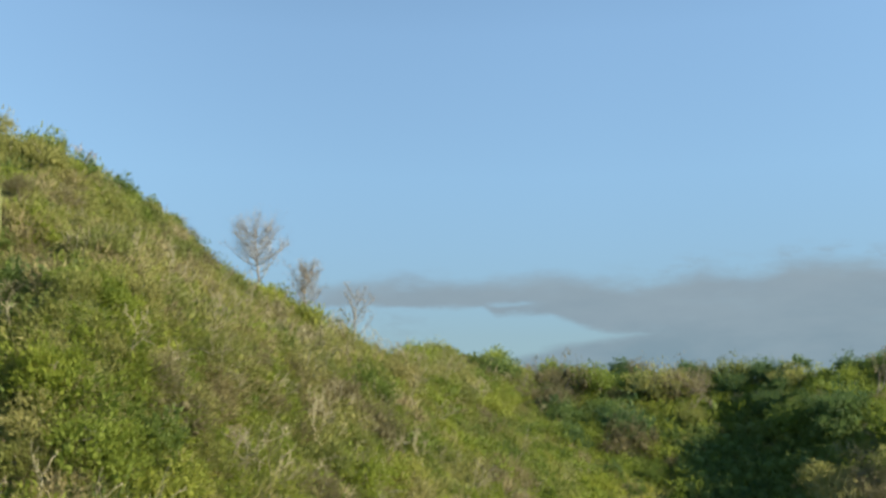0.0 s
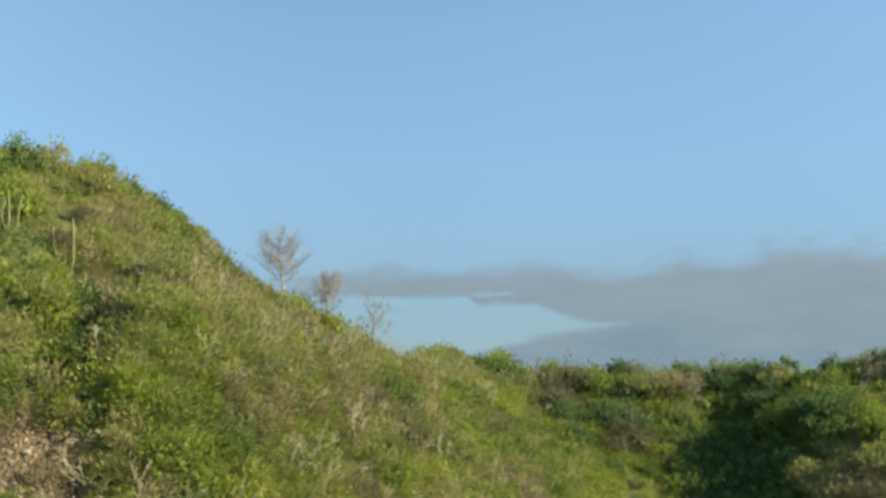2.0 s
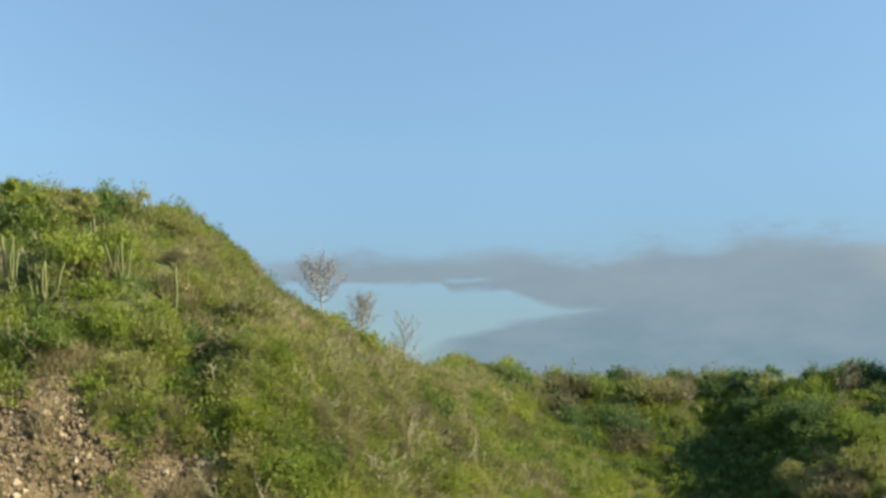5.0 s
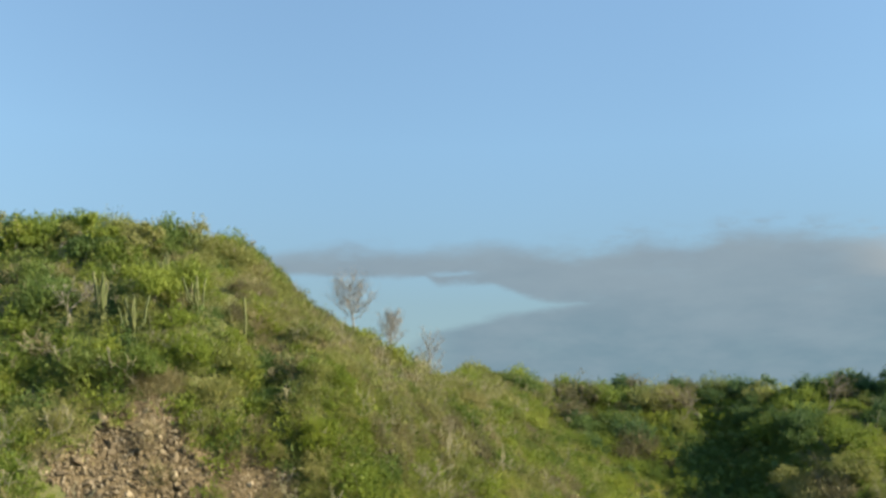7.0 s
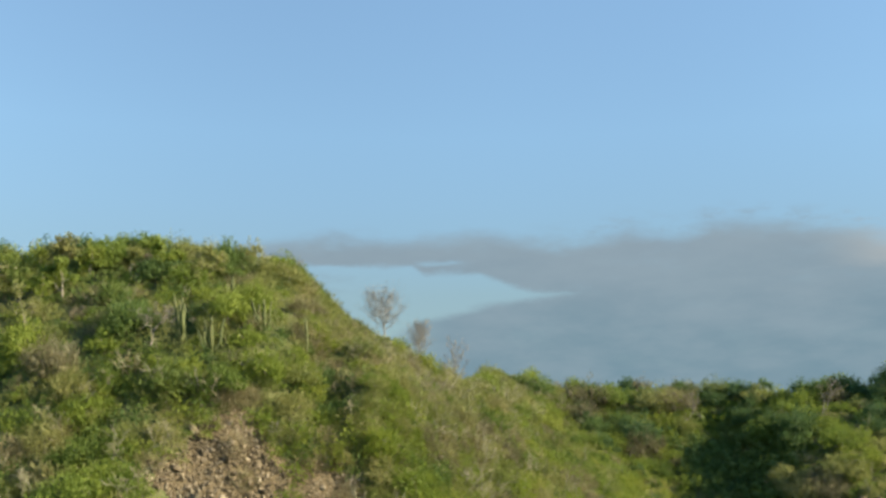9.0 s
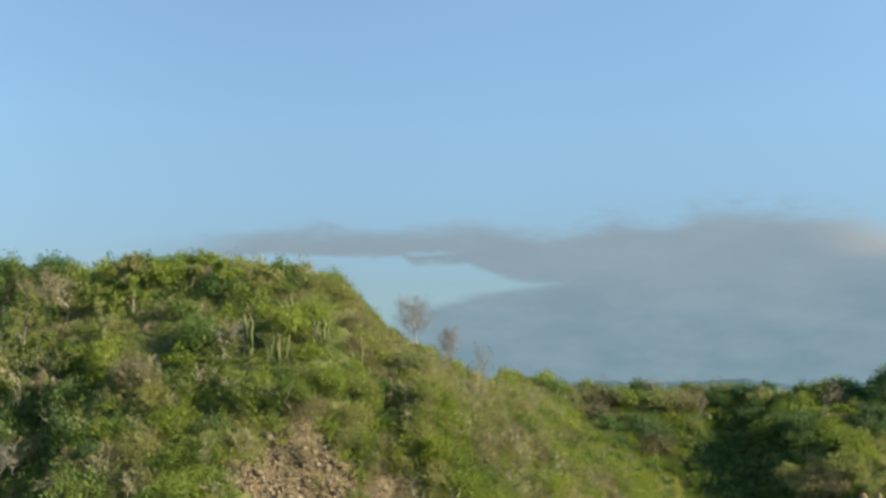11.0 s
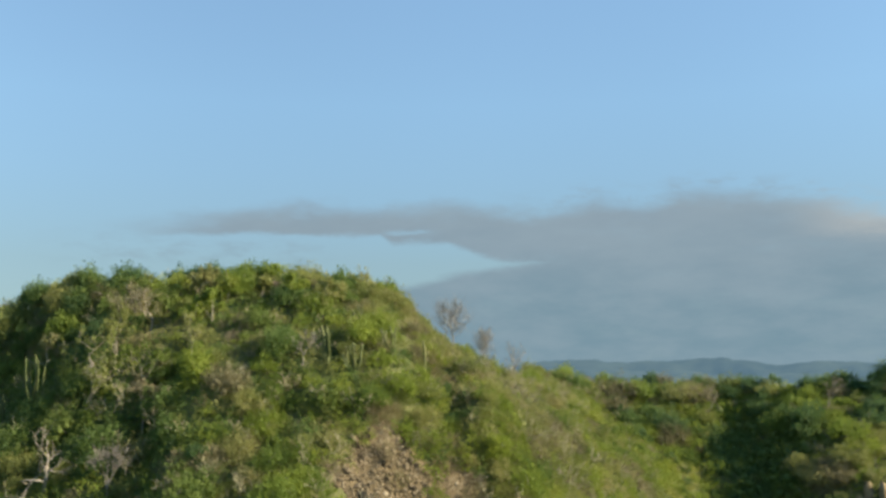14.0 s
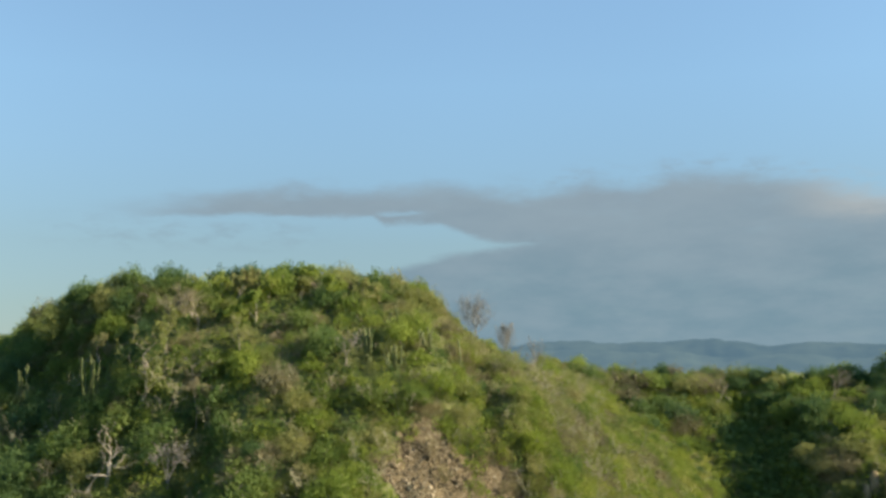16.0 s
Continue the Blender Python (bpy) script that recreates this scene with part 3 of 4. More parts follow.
def crowded(x, y, size):
    """Whether a shrub of that size would swallow a cactus or an old tree or stand right before it."""
    return any(abs(x - cx) < 0.3 + 0.4 * size and -0.5 - 0.8 * size < y - cy < 0.5 for cx, cy in CLEAR) or any(abs(x - cx) < 1.0 + 0.6 * size and -2.6 - 1.2 * size < y - cy < 0.6 for cx, cy in OLD_TREES)


def region(x, y, z):
    if x > 29 and y < 79 and z < 16:
        return "flank"
    if x > 11 and y > 66:
        return "bay"
    if -21 < x < -8 and y > 45 and z > 16:
        return "ridge"
    if x > -12 and y > 42:
        return "flank"
    return "top" if z > 22.5 and x < -12 else "face"


def scatter(step, seed, margin):
    """A jittered grid of spots over the slopes."""
    rng = np.random.default_rng(seed)
    spots = []
    for x in np.arange(-72, 51, step):
        ys = np.arange(float(np.interp(x, KNOTS, LINE_11)) - (12 if x > 5 else 7), float(np.interp(x, KNOTS, CREST if x < -33 or x > -10 else BACK)) + margin, step)
        spots.append(np.stack([x + rng.uniform(-0.55, 0.55, len(ys)) * step, ys + rng.uniform(-0.55, 0.55, len(ys)) * step], -1))
    spots = np.concatenate(spots)
    x, y = spots.T
    steep = np.hypot(land(x + 0.7, y) - land(x - 0.7, y), land(x, y + 0.7) - land(x, y - 0.7)) / 1.4
    more = rng.poisson(np.clip(np.sqrt(1 + steep**2) - 1, 0, 1.8))
    extra = np.repeat(spots, more, axis=0)
    return np.concatenate([spots, extra + rng.uniform(-0.6, 0.6, extra.shape) * step])


def upward(x, y, share=0.5):
    """The turn that leans a plant out of a slope."""
    dx, dy = float(land(x + 0.8, y) - land(x - 0.8, y)) / 1.6, float(land(x, y + 0.8) - land(x, y - 0.8)) / 1.6
    return Vector((0, 0, 1)).rotation_difference(Vector((-dx * share, -dy * share, 1))).to_matrix()


plants = []          # kind, x, y, size, tone
big = scatter(1.9, 1, 4.0)
x_, y_ = big.T
patch_a, patch_b, patch_c, patch_d, z_ = waves(x_, y_, 4.0, 31), waves(x_, y_, 2.2, 32), waves(x_, y_, 7.0, 33), waves(x_, y_, 2.6, 35), land(x_, y_)
tone_ = np.clip(0.5 + 0.34 * waves(x_, y_, 3.0, 41) + rng.normal(size=len(x_)) * 0.24, 0.02, 0.98)
for k in range(len(x_)):
    x, y, z, luck = x_[k], y_[k], z_[k], rng.uniform()
    where = region(x, y, z)
    if where == "bay":
        gully = 20.5 < x < 31.5 and y < 96.5
        # many dark kinds, to put part of the bay's shade into leaf colour
        if x < 21:
            kind = "brown" if luck < 0.10 else "olive" if luck < 0.24 else "dark" if patch_a[k] > -0.15 else "green"
        else:
            kind = "brown" if luck < 0.16 else "olive" if luck < 0.28 else "dark" if patch_a[k] > -0.1 else "green"
        size, keep = (rng.uniform(1.1, 2.1), 0.40) if z > 17 else (1.3 + 1.6 * rng.uniform() ** 1.4, 0.30)
        # dark leaves put the gully's shade into the plants' colour
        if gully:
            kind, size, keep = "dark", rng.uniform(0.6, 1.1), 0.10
        elif z < 12 and x < 29:
            size, keep = rng.uniform(0.6, 1.2), 0.25
    elif where == "flank":
        kind = "brown" if patch_d[k] > 0.30 and luck < 0.5 else "olive" if patch_a[k] > 0.0 or patch_d[k] > 0.15 else "green" if luck < 0.92 else "dark"
        size, keep = 0.65 + 1.3 * rng.uniform() ** 1.7, 0.68
        if 0 < x < 29:
            kind = "green" if patch_a[k] < 0.2 else "olive"
            size, keep = (rng.uniform(0.9, 1.9), 0.6) if z > 15 else (rng.uniform(0.5, 0.9), 0.35)
    elif where == "ridge":
        kind = "olive" if luck < 0.62 else "brown" if luck < 0.86 else "green"
        size, keep = rng.uniform(0.7, 1.35), 0.72
    elif where == "top":
        kind = "dark" if patch_a[k] > 0.3 or x < -36 and luck < 0.3 else "green" if patch_b[k] > -0.1 else "olive" if luck < 0.85 else "brown"
        size, keep = (1.0 + 1.0 * rng.uniform() ** 1.5, 0.62) if x < -29 or y < 59 else (rng.uniform(0.75, 1.2), 0.72)
    else:
        kind = "olive" if patch_a[k] > 0.05 else "dark" if patch_c[k] > 0.05 and x < -28 else "green"
        kind = "brown" if luck > 0.97 else kind
        size, keep = 0.75 + 1.25 * rng.uniform() ** 1.6, 0.72
        # left side and hollow: mostly dark leaves, their colour standing for the shade
        if x < -38:
            kind, size = ("dark" if patch_c[k] > -0.7 and luck < 0.78 or x < -55 and z > 11 else kind), 1.1 + 1.4 * rng.uniform() ** 1.4
            keep = 0.52
    # dark shrubs fill the cleft beside the slim cacti; their colour deepens its shade
    if abs(x + 18.9 - 0.26 * (47.0 - y)) < 1.2 and 41.5 < y < 47.5:
        kind, size, keep = "dark", rng.uniform(0.9, 1.3), 0.95
    if rng.uniform() < keep and not in_scree(x + size * np.array([0, 0.6, -0.6, 0]), y + size * np.array([0, 0, 0, 0.6])).any() and not crowded(x, y, size):
        # bay tones lowered to hold its shade in the leaf colour; top, ridge less
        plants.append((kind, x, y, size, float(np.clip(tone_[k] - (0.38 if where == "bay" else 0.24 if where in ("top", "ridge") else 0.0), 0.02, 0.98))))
small = scatter(1.27, 2, 1.0)
x_, y_ = small.T
patch_a, patch_b, z_ = waves(x_, y_, 4.0, 31), waves(x_, y_, 2.2, 32), land(x_, y_)
tone_ = np.clip(0.5 + 0.34 * waves(x_, y_, 3.0, 41) + rng.normal(size=len(x_)) * 0.18, 0.02, 0.98)
bare = in_scree(x_, y_)
for k in range(len(x_)):
    x, y, z, luck = x_[k], y_[k], z_[k], rng.uniform()
    where = region(x, y, z)
    if bare[k]:
        kind, keep = ("low" if luck < 0.4 else "dry"), 0.17 if x < -20.2 else 0.42
    elif where == "bay":
        kind, keep = ("low" if luck < 0.93 else "dry"), 0.8
        # dark ground cover, its colour standing for the gully's shade
        if 21.5 < x < 33 and y < 92:
            kind, keep = "fern", 1.0
    elif where == "flank":
        kind, keep = ("dry" if patch_b[k] > 0.33 or luck < 0.10 else "sage" if luck < 0.68 else "low"), 1.0
        if 0 < x < 29 and z < 15:
            kind = "dry" if patch_b[k] > 0.7 else "sage" if luck < 0.45 else "low"
    elif where == "ridge":
        kind, keep = ("dry" if luck < 0.28 else "sage" if luck < 0.80 else "low"), 1.0
    elif where == "top":
        kind, keep = ("sage" if luck < 0.3 else "dry" if luck > 0.9 else "fern"), 0.6
    else:
        kind, keep = ("dry" if patch_b[k] > 0.62 or luck < 0.06 else "sage" if luck < 0.55 else "low"), 1.0
        # darker undergrowth paints shade into the gaps, most of all beyond x -31
        if kind != "dry" and luck < (0.85 if x < -31 else 0.36):
            kind = "fern"
    if rng.uniform() < (0.11 if x < -38 else 0.24 if where == "flank" and x < 0 else 0.0 if where == "bay" else 0.05 if x > 0 else 0.14) and not bare[k]:
        plants.append(("bare", x, y, rng.uniform(0.9, 1.55) if z < 21 else rng.uniform(0.6, 0.9), 0.5))
    if rng.uniform() < keep:
        plants.append((kind, x, y, rng.uniform(0.85, 1.45), tone_[k]))

# low growth closes the bald spots between the rest
rng_fill = np.random.default_rng(78)
cover_grid = np.zeros((len(gx), len(gy)), bool)
for kind, x, y, size, _ in plants:
    if kind != "bare":
        r = 0.78 * size if kind in ("low", "sage", "dry", "fern", "creeper") else 0.85 * size
        r *= (1 + float(land(x + 0.7, y) - land(x - 0.7, y)) ** 2 / 2 + float(land(x, y + 0.7) - land(x, y - 0.7)) ** 2 / 2) ** -0.35
        i0, j0 = (x - X0) / CELL, (y - Y0) / CELL
        k = int(r / CELL) + 1
        for i in range(max(int(i0) - k, 0), int(i0) + k + 2):
            for j in range(max(int(j0) - k, 0), int(j0) + k + 2):
                if (i - i0) ** 2 + (j - j0) ** 2 < (r / CELL) ** 2:
                    cover_grid[i, j] = True
for x in np.arange(-62, 44, CELL):
    low_y, high_y = float(np.interp(x, KNOTS, LINE_11)) - 6, float(np.interp(x, KNOTS, CREST)) + 1
    for y in np.arange(round(low_y * 2) / 2, high_y, CELL):
        i, j = int(round((x - X0) / CELL)), int(round((y - Y0) / CELL))
        if not cover_grid[i, j] and not in_scree(np.array([x]), np.array([y]))[0]:
            plants.append(("sage" if rng_fill.uniform() < 0.6 else "low", x, y, rng_fill.uniform(0.75, 1.1), float(rng_fill.uniform(0.2, 0.8))))
            cover_grid[i - 1:i + 3, j - 1:j + 3] = True
# and a second cover on the steepest part below the ridge
for x in np.arange(-17, -4, 0.8):
    for y in np.arange(36, 70, 0.8):
        a, b = x + rng_fill.uniform(-0.4, 0.4), y + rng_fill.uniform(-0.4, 0.4)
        fall = math.hypot(float(land(a + 0.7, b) - land(a - 0.7, b)), float(land(a, b + 0.7) - land(a, b - 0.7))) / 1.4
        if fall > 1.25 and not in_scree(np.array([a]), np.array([b]))[0]:
            plants.append(("sage" if rng_fill.uniform() < 0.6 else "low", a, b, rng_fill.uniform(0.8, 1.2), float(rng_fill.uniform(0.15, 0.85))))

# a close cover of creepers lines the gully, its shade put into their dark leaves
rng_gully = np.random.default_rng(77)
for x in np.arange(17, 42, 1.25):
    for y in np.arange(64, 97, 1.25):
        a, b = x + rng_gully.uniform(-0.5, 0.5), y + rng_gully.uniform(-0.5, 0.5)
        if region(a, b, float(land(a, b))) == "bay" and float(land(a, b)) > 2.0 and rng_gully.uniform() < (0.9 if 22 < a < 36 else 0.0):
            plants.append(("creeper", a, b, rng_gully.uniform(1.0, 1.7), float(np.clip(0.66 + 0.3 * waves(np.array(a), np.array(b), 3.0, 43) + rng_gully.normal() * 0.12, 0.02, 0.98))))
# bushes at the feet of the ridge's trees and on the brow of the headland
placed = [("green", -11.9, 79.0, 1.8, 0.6), ("green", -13.0, 77.9, 1.6, 0.4), ("green", -8.9, 78.6, 1.75, 0.7), ("brown", -6.6, 79.0, 1.4, 0.4), ("dark", -7.6, 79.0, 1.2, 0.4), ("olive", -14.8, 77.8, 1.7, 0.5), ("olive", -16.5, 78.2, 1.9, 0.7), ("olive", -15.8, 74.2, 1.5, 0.6), ("brown", -17.2, 75.6, 1.5, 0.6), ("olive", -5.0, 79.2, 1.2, 0.6),
          ("olive", -60.4, 62.5, 2.6, 0.6), ("brown", -50.8, 58.5, 1.5, 0.4), ("dark", -61.5, 66.0, 1.6, 0.3), ("green", -43.4, 57.5, 1.5, 0.5), ("green", -37.2, 57.0, 1.9, 0.55), ("olive", -47.0, 58.5, 1.0, 0.4), ("olive", -25.4, 58.0, 1.5, 0.4), ("dark", -27.4, 57.6, 1.4, 0.5), ("olive", -55.4, 60.5, 1.9, 0.5)]
# the bay's rim: round clumps against the sky, with brown and pale ones below
placed += [("dark", 7.4, 101.0, 2.6, 0.6), ("brown", 13.6, 100.4, 3.2, 0.35), ("green", 16.8, 100.6, 3.0, 0.12), ("brown", 25.0, 98.6, 3.2, 0.8), ("olive", 22.8, 98.8, 3.3, 0.4), ("olive", 34.4, 95.0, 1.9, 0.5), ("green", 38.4, 90.0, 2.0, 0.6),
           ("brown", 11.4, 95.6, 2.8, 0.25), ("brown", 5.2, 80.6, 1.3, 0.3), ("brown", 16.4, 88.2, 1.9, 0.4), ("brown", 4.8, 83.2, 1.4, 0.3), ("green", 11.0, 87.6, 1.7, 0.35), ("green", 14.6, 89.6, 1.9, 0.6),
           ("olive", 24.4, 93.4, 1.8, 0.6), ("dark", 34.6, 82.9, 2.5, 0.7), ("green", 36.6, 77.2, 2.3, 0.2), ("olive", 35.0, 73.2, 2.5, 0.6), ("dark", 33.0, 86.5, 1.8, 0.4), ("dark", 51.0, 91.5, 2.5, 0.3)]
# shrubs of the headland that stand out: bright green below the cacti, dark in the clefts to paint their shade, tan
# domes
placed += [("green", -24.7, 39.7, 1.7, 0.9), ("green", -19.4, 42.6, 1.5, 0.95), ("green", -22.0, 41.8, 1.5, 0.8), ("dark", -18.2, 44.6, 1.3, 0.2), ("dark", -17.7, 42.4, 1.2, 0.15), ("dark", -27.6, 47.0, 1.0, 0.1), ("dark", -31.2, 45.6, 1.1, 0.2),
           ("brown", -36.4, 41.0, 2.1, 0.5), ("olive", -15.4, 48.8, 1.9, 0.8), ("brown", -9.0, 53.4, 1.3, 0.6), ("brown", -7.4, 54.0, 1.0, 0.7), ("brown", -1.4, 62.4, 1.1, 0.7), ("brown", 4.4, 68.6, 1.4, 0.7), ("olive", -34.9, 39.2, 1.7, 0.9),
           ("green", -39.3, 43.9, 1.9, 0.5), ("olive", -14.4, 42.9, 1.2, 0.5), ("olive", -14.0, 44.6, 1.1, 0.6), ("dark", -41.6, 42.4, 2.0, 0.2), ("olive", -43.2, 40.0, 2.0, 0.3), ("green", -33.4, 38.6, 1.8, 0.4), ("dark", -50.4, 44.2, 2.2, 0.1), ("green", -56.2, 45.4, 1.9, 0.5)]
plants += placed
# the larger shrubs of the headland's near face stand singly; the rest are one growth of each kind
LABELS = {"green": "leafy bright green shrub rooted in the steep slope", "olive": "olive green small-leaved shrub on the steep slope",
          "dark": "dense dark green shrub on the steep slope", "brown": "brownish half-bare shrub on the steep slope"}
NAMES = {"low": ("creeping_scrub", "low bright green creeping scrub on the slope"), "dry": ("dry_brush", "straw-coloured dry stems and brush on the slope"),
         "green": ("green_scrub", "dense leafy green scrub covering the hill"), "olive": ("olive_scrub", "dense olive green scrub covering the hill"),
         "dark": ("dark_scrub", "dense dark green scrub on the hill"), "brown": ("brown_scrub", "brownish half-bare bushes on the hill"),
         "fern": ("dark_undergrowth", "undergrowth between the bushes, dark green to stand for the shaded gaps"), "creeper": ("dark_creepers", "close carpet of creepers in the gully, dark leaves standing for its shade"), "bare": ("bare_brush", "pale leafless branches standing among the green scrub"), "sage": ("sage_scrub", "low grey-green scrub between the bushes")}
near_face = sorted((k for k, p in enumerate(plants) if p[0] in LABELS and -48 < p[1] < -3 and p[2] < 60), key=lambda k: -plants[k][3])
singly = set(near_face[:280]) | set(range(len(plants) - len(placed), len(plants)))
models, used = {}, {kind: ([], [], [], [0]) for kind in KINDS}
for k, (kind, x, y, size, tone) in enumerate(plants):
    mat, shapes = KINDS[kind]
    large = kind in LARGE and size > 1.55
    shapes = LARGE[kind] if large else shapes
    which, turn, tall = int(rng.integers(len(shapes))), rng.uniform(0, 360), rng.uniform(0.85, 1.2)
    z = float(land(x, y)) - 0.15
    if k in singly:
        place = Matrix.Translation((x, y, z)) @ upward(x, y).to_4x4() @ pose(0, 0, 0, 0, 0, turn)
        if (kind, which, large) not in models:
            shrub = thing("shrub", LABELS[kind], "shrub", "shrubs on the headland")
            shrub.matrix_basis = place @ Matrix.Diagonal((size, size, size * tall, 1))
            part("crown", mesh_of("crown", *shapes[which], mat, smooth=True), shrub)
            stems = branching(200 + which + len(kind), 1.3, 0.05, 2, 0.7, crook=0.2, sides=3)
            part("stem", mesh_of("stem", *joined(stems[0] + stems[1] + stems[2]), BARK, smooth=True), shrub)
            models[kind, which, large] = shrub
        else:
            other = copy_thing(models[kind, which, large], place)
            other.scale = (size, size, size * tall)
        continue
    v, f = shapes[which]
    verts, faces, tint, start = used[kind]
    c, s = math.cos(radians(turn)), math.sin(radians(turn))
    out = np.stack([(v[:, 0] * c - v[:, 1] * s) * size, (v[:, 0] * s + v[:, 1] * c) * size, v[:, 2] * size * tall], -1)
    verts.append(out @ np.array(upward(x, y, 0.8 if kind in ("low", "sage", "fern", "creeper") else 0.5)).T + [x, y, z])
    faces.append(f + start[0])
    tint.append(np.full(len(v), tone))
    start[0] += len(v)
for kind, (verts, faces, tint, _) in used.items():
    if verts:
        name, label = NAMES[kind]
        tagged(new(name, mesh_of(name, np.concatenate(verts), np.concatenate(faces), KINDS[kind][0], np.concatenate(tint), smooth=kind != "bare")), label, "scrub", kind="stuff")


# ---------------------------------------------------------------- bare trees
def bare_tree(name, label, x, y, height, seed, thick=0.12, depth=5, spread=0.5, crook=0.15, z=None, way=(0, 0, 1), forks=(2, 3), leaves=None, group="", sides=5, first=0.36, rise=0.12, wood=BARK):
    tree = thing(name, label, "tree", group)
    tree.location = (x, y, (float(land(x, y)) if z is None else z) - 0.2)
    trunk, boughs, twigs = branching(seed, height, thick, depth, spread, way=way, crook=crook, forks=forks, sides=sides, first=first, rise=rise)
    part("trunk", mesh_of("trunk", *joined(trunk), wood, smooth=True), tree)
    for bough in boughs:
        part("limb", mesh_of("limb", *bough, wood, smooth=True), tree)
    if twigs:
        tagged(part("twigwork", mesh_of("twigwork", *joined(twigs), wood), tree), kind="stuff")
    if leaves:
        mat, count, size = leaves
        rng = np.random.default_rng(seed + 1)
        ends = np.concatenate([v[-3:] for v, _ in twigs])
        spot = ends[rng.integers(len(ends), size=count)] + rng.normal(size=(count, 3)) * 0.12
        a, b = spin(rng, count)
        long = size * rng.uniform(0.6, 1.4, (count, 1))
        v = np.stack([spot - a * long, spot + b * long * 0.5, spot + a * long, spot - b * long * 0.5], 1).reshape(-1, 3)
        part("crown", mesh_of("crown", v, np.arange(len(v)).reshape(-1, 4), mat), tree)
    return tree


def plume_tree(label, x, y, height, width, seed, limbs, clear, sprays, leaves=None, lean=0.0):
    """A slim leafless tree: limbs leave the trunk all the way up, rise steeply and carry fine sprays of twigs."""
    rng = np.random.default_rng(seed)
    tree = thing("bare_tree", label, "tree", "bare trees on the ridge")
    tree.location = (x, y, float(land(x, y)) - 0.2)
    share = np.linspace(0, 1, 9)
    stem = np.stack([lean * height * share + 0.10 * np.sin(share * 7 + seed), 0.08 * np.sin(share * 5 + seed * 2), height * 0.9 * share], -1)
    part("trunk", mesh_of("trunk", *limb(stem, np.linspace(0.018 * height, 0.012, 9), 6), TWIG, smooth=True), tree)
    twigs, tips = [], []
    for k in range(limbs):
        at = clear + (0.95 - clear) * (k + rng.uniform(0, 0.8)) / limbs
        root = np.array([np.interp(at, share, stem[:, c]) for c in range(3)])
        angle = k * 2.4 + rng.uniform(-0.4, 0.4)
        out = width * 0.5 * rng.uniform(0.6, 1.1) * (1.0 if at < 0.75 else 1.2 - at * 0.6)
        rise = height * rng.uniform(0.16, 0.32) * (1.25 - at * 0.7)
        s = np.linspace(0, 1, 6)
        points = root + np.stack([np.cos(angle) * out * s**0.8, np.sin(angle) * out * s**0.8, rise * s**1.3], -1) + rng.normal(size=(6, 3)) * 0.035 * s[:, None]
        part("limb", mesh_of("limb", *limb(points, np.linspace(0.0065 * height, 0.012, 6), 4), TWIG, smooth=True), tree)
        for _ in range(sprays):
            start = points[int(rng.integers(1, 6))]
            way = np.array([np.cos(angle) * 0.4, np.sin(angle) * 0.4, 0.9]) + rng.normal(size=3) * 0.45
            way *= rng.uniform(0.35, 0.85) * width * 0.3 / np.linalg.norm(way)
            bend = rng.normal(size=3) * 0.06
            twig = [start, start + way * 0.5 + bend, start + way]
            twigs.append(limb(twig, [0.011, 0.009, 0.006], 3))
            for _ in range(2):
                side = way * 0.5 + rng.normal(size=3) * np.linalg.norm(way) * 0.35
                twigs.append(limb([twig[1], twig[1] + side], [0.008, 0.005], 3))
                tips.append(twig[1] + side)
    tagged(part("twigwork", mesh_of("twigwork", *joined(twigs), TWIG), tree), kind="stuff")
    if leaves:
        mat, count, size = leaves
        tips = np.array(tips)
        spot = tips[rng.integers(len(tips), size=count)] + rng.normal(size=(count, 3)) * 0.10
        a, b = spin(rng, count)
        a = a + [0, 0, 0.6]
        v = np.stack([spot - b * size * 0.25, spot + b * size * 0.25, spot + a * size * 1.6], 1).reshape(-1, 3)
        part("crown", mesh_of("crown", v, np.arange(len(v)).reshape(-1, 3), mat), tree)


plume_tree("leafless grey tree with a wide twiggy crown", -13.1, 79.3, 6.9, 4.9, 301, 24, 0.42, 17, (TWIG, 700, 0.05), lean=-0.06)
plume_tree("small dry tree with a narrow fuzzy grey-tan crown", -9.3, 79.3, 5.7, 2.2, 302, 22, 0.38, 20, (TWIG, 2000, 0.06))
plume_tree("thin leafless tree with sparse upright grey twigs", -5.2, 80.0, 5.7, 2.5, 303, 13, 0.34, 13, (TWIG, 300, 0.05), lean=-0.05)
bare_tree("bare_tree", "twiggy leafless shrub on the hill's crest", -21.6, 63.0, 2.7, 304, 0.06, 5, 0.45, wood=TWIG)
bare_tree("gnarled_tree", "crooked half-bare tree with pale spreading limbs", -49.2, 45.6, 8.6, 311, 0.21, 5, 0.95, 0.26, leaves=(LEAF_OLIVE, 2200, 0.12), rise=0.0, first=0.36, wood=DEADWOOD)
bare_tree("gnarled_tree", "dead gnarled tree with thick pale limbs", -50.8, 39.4, 6.8, 312, 0.22, 5, 0.8, 0.32, wood=DEADWOOD)
bare_tree("bare_tree", "leafless tan bush among green scrub", -45.4, 37.2, 4.4, 313, 0.09, 6, 0.55, wood=TWIG)
bare_tree("bare_tree", "half-bare tan bush among dark scrub", -43.8, 42.3, 4.4, 314, 0.10, 5, 0.6, leaves=(BLADE_DRY, 1600, 0.08))
bare_tree("bare_tree", "pale half-bare bush near the hill top", -45.2, 52.0, 5.0, 315, 0.11, 6, 0.55, leaves=(BLADE_DRY, 1600, 0.08))
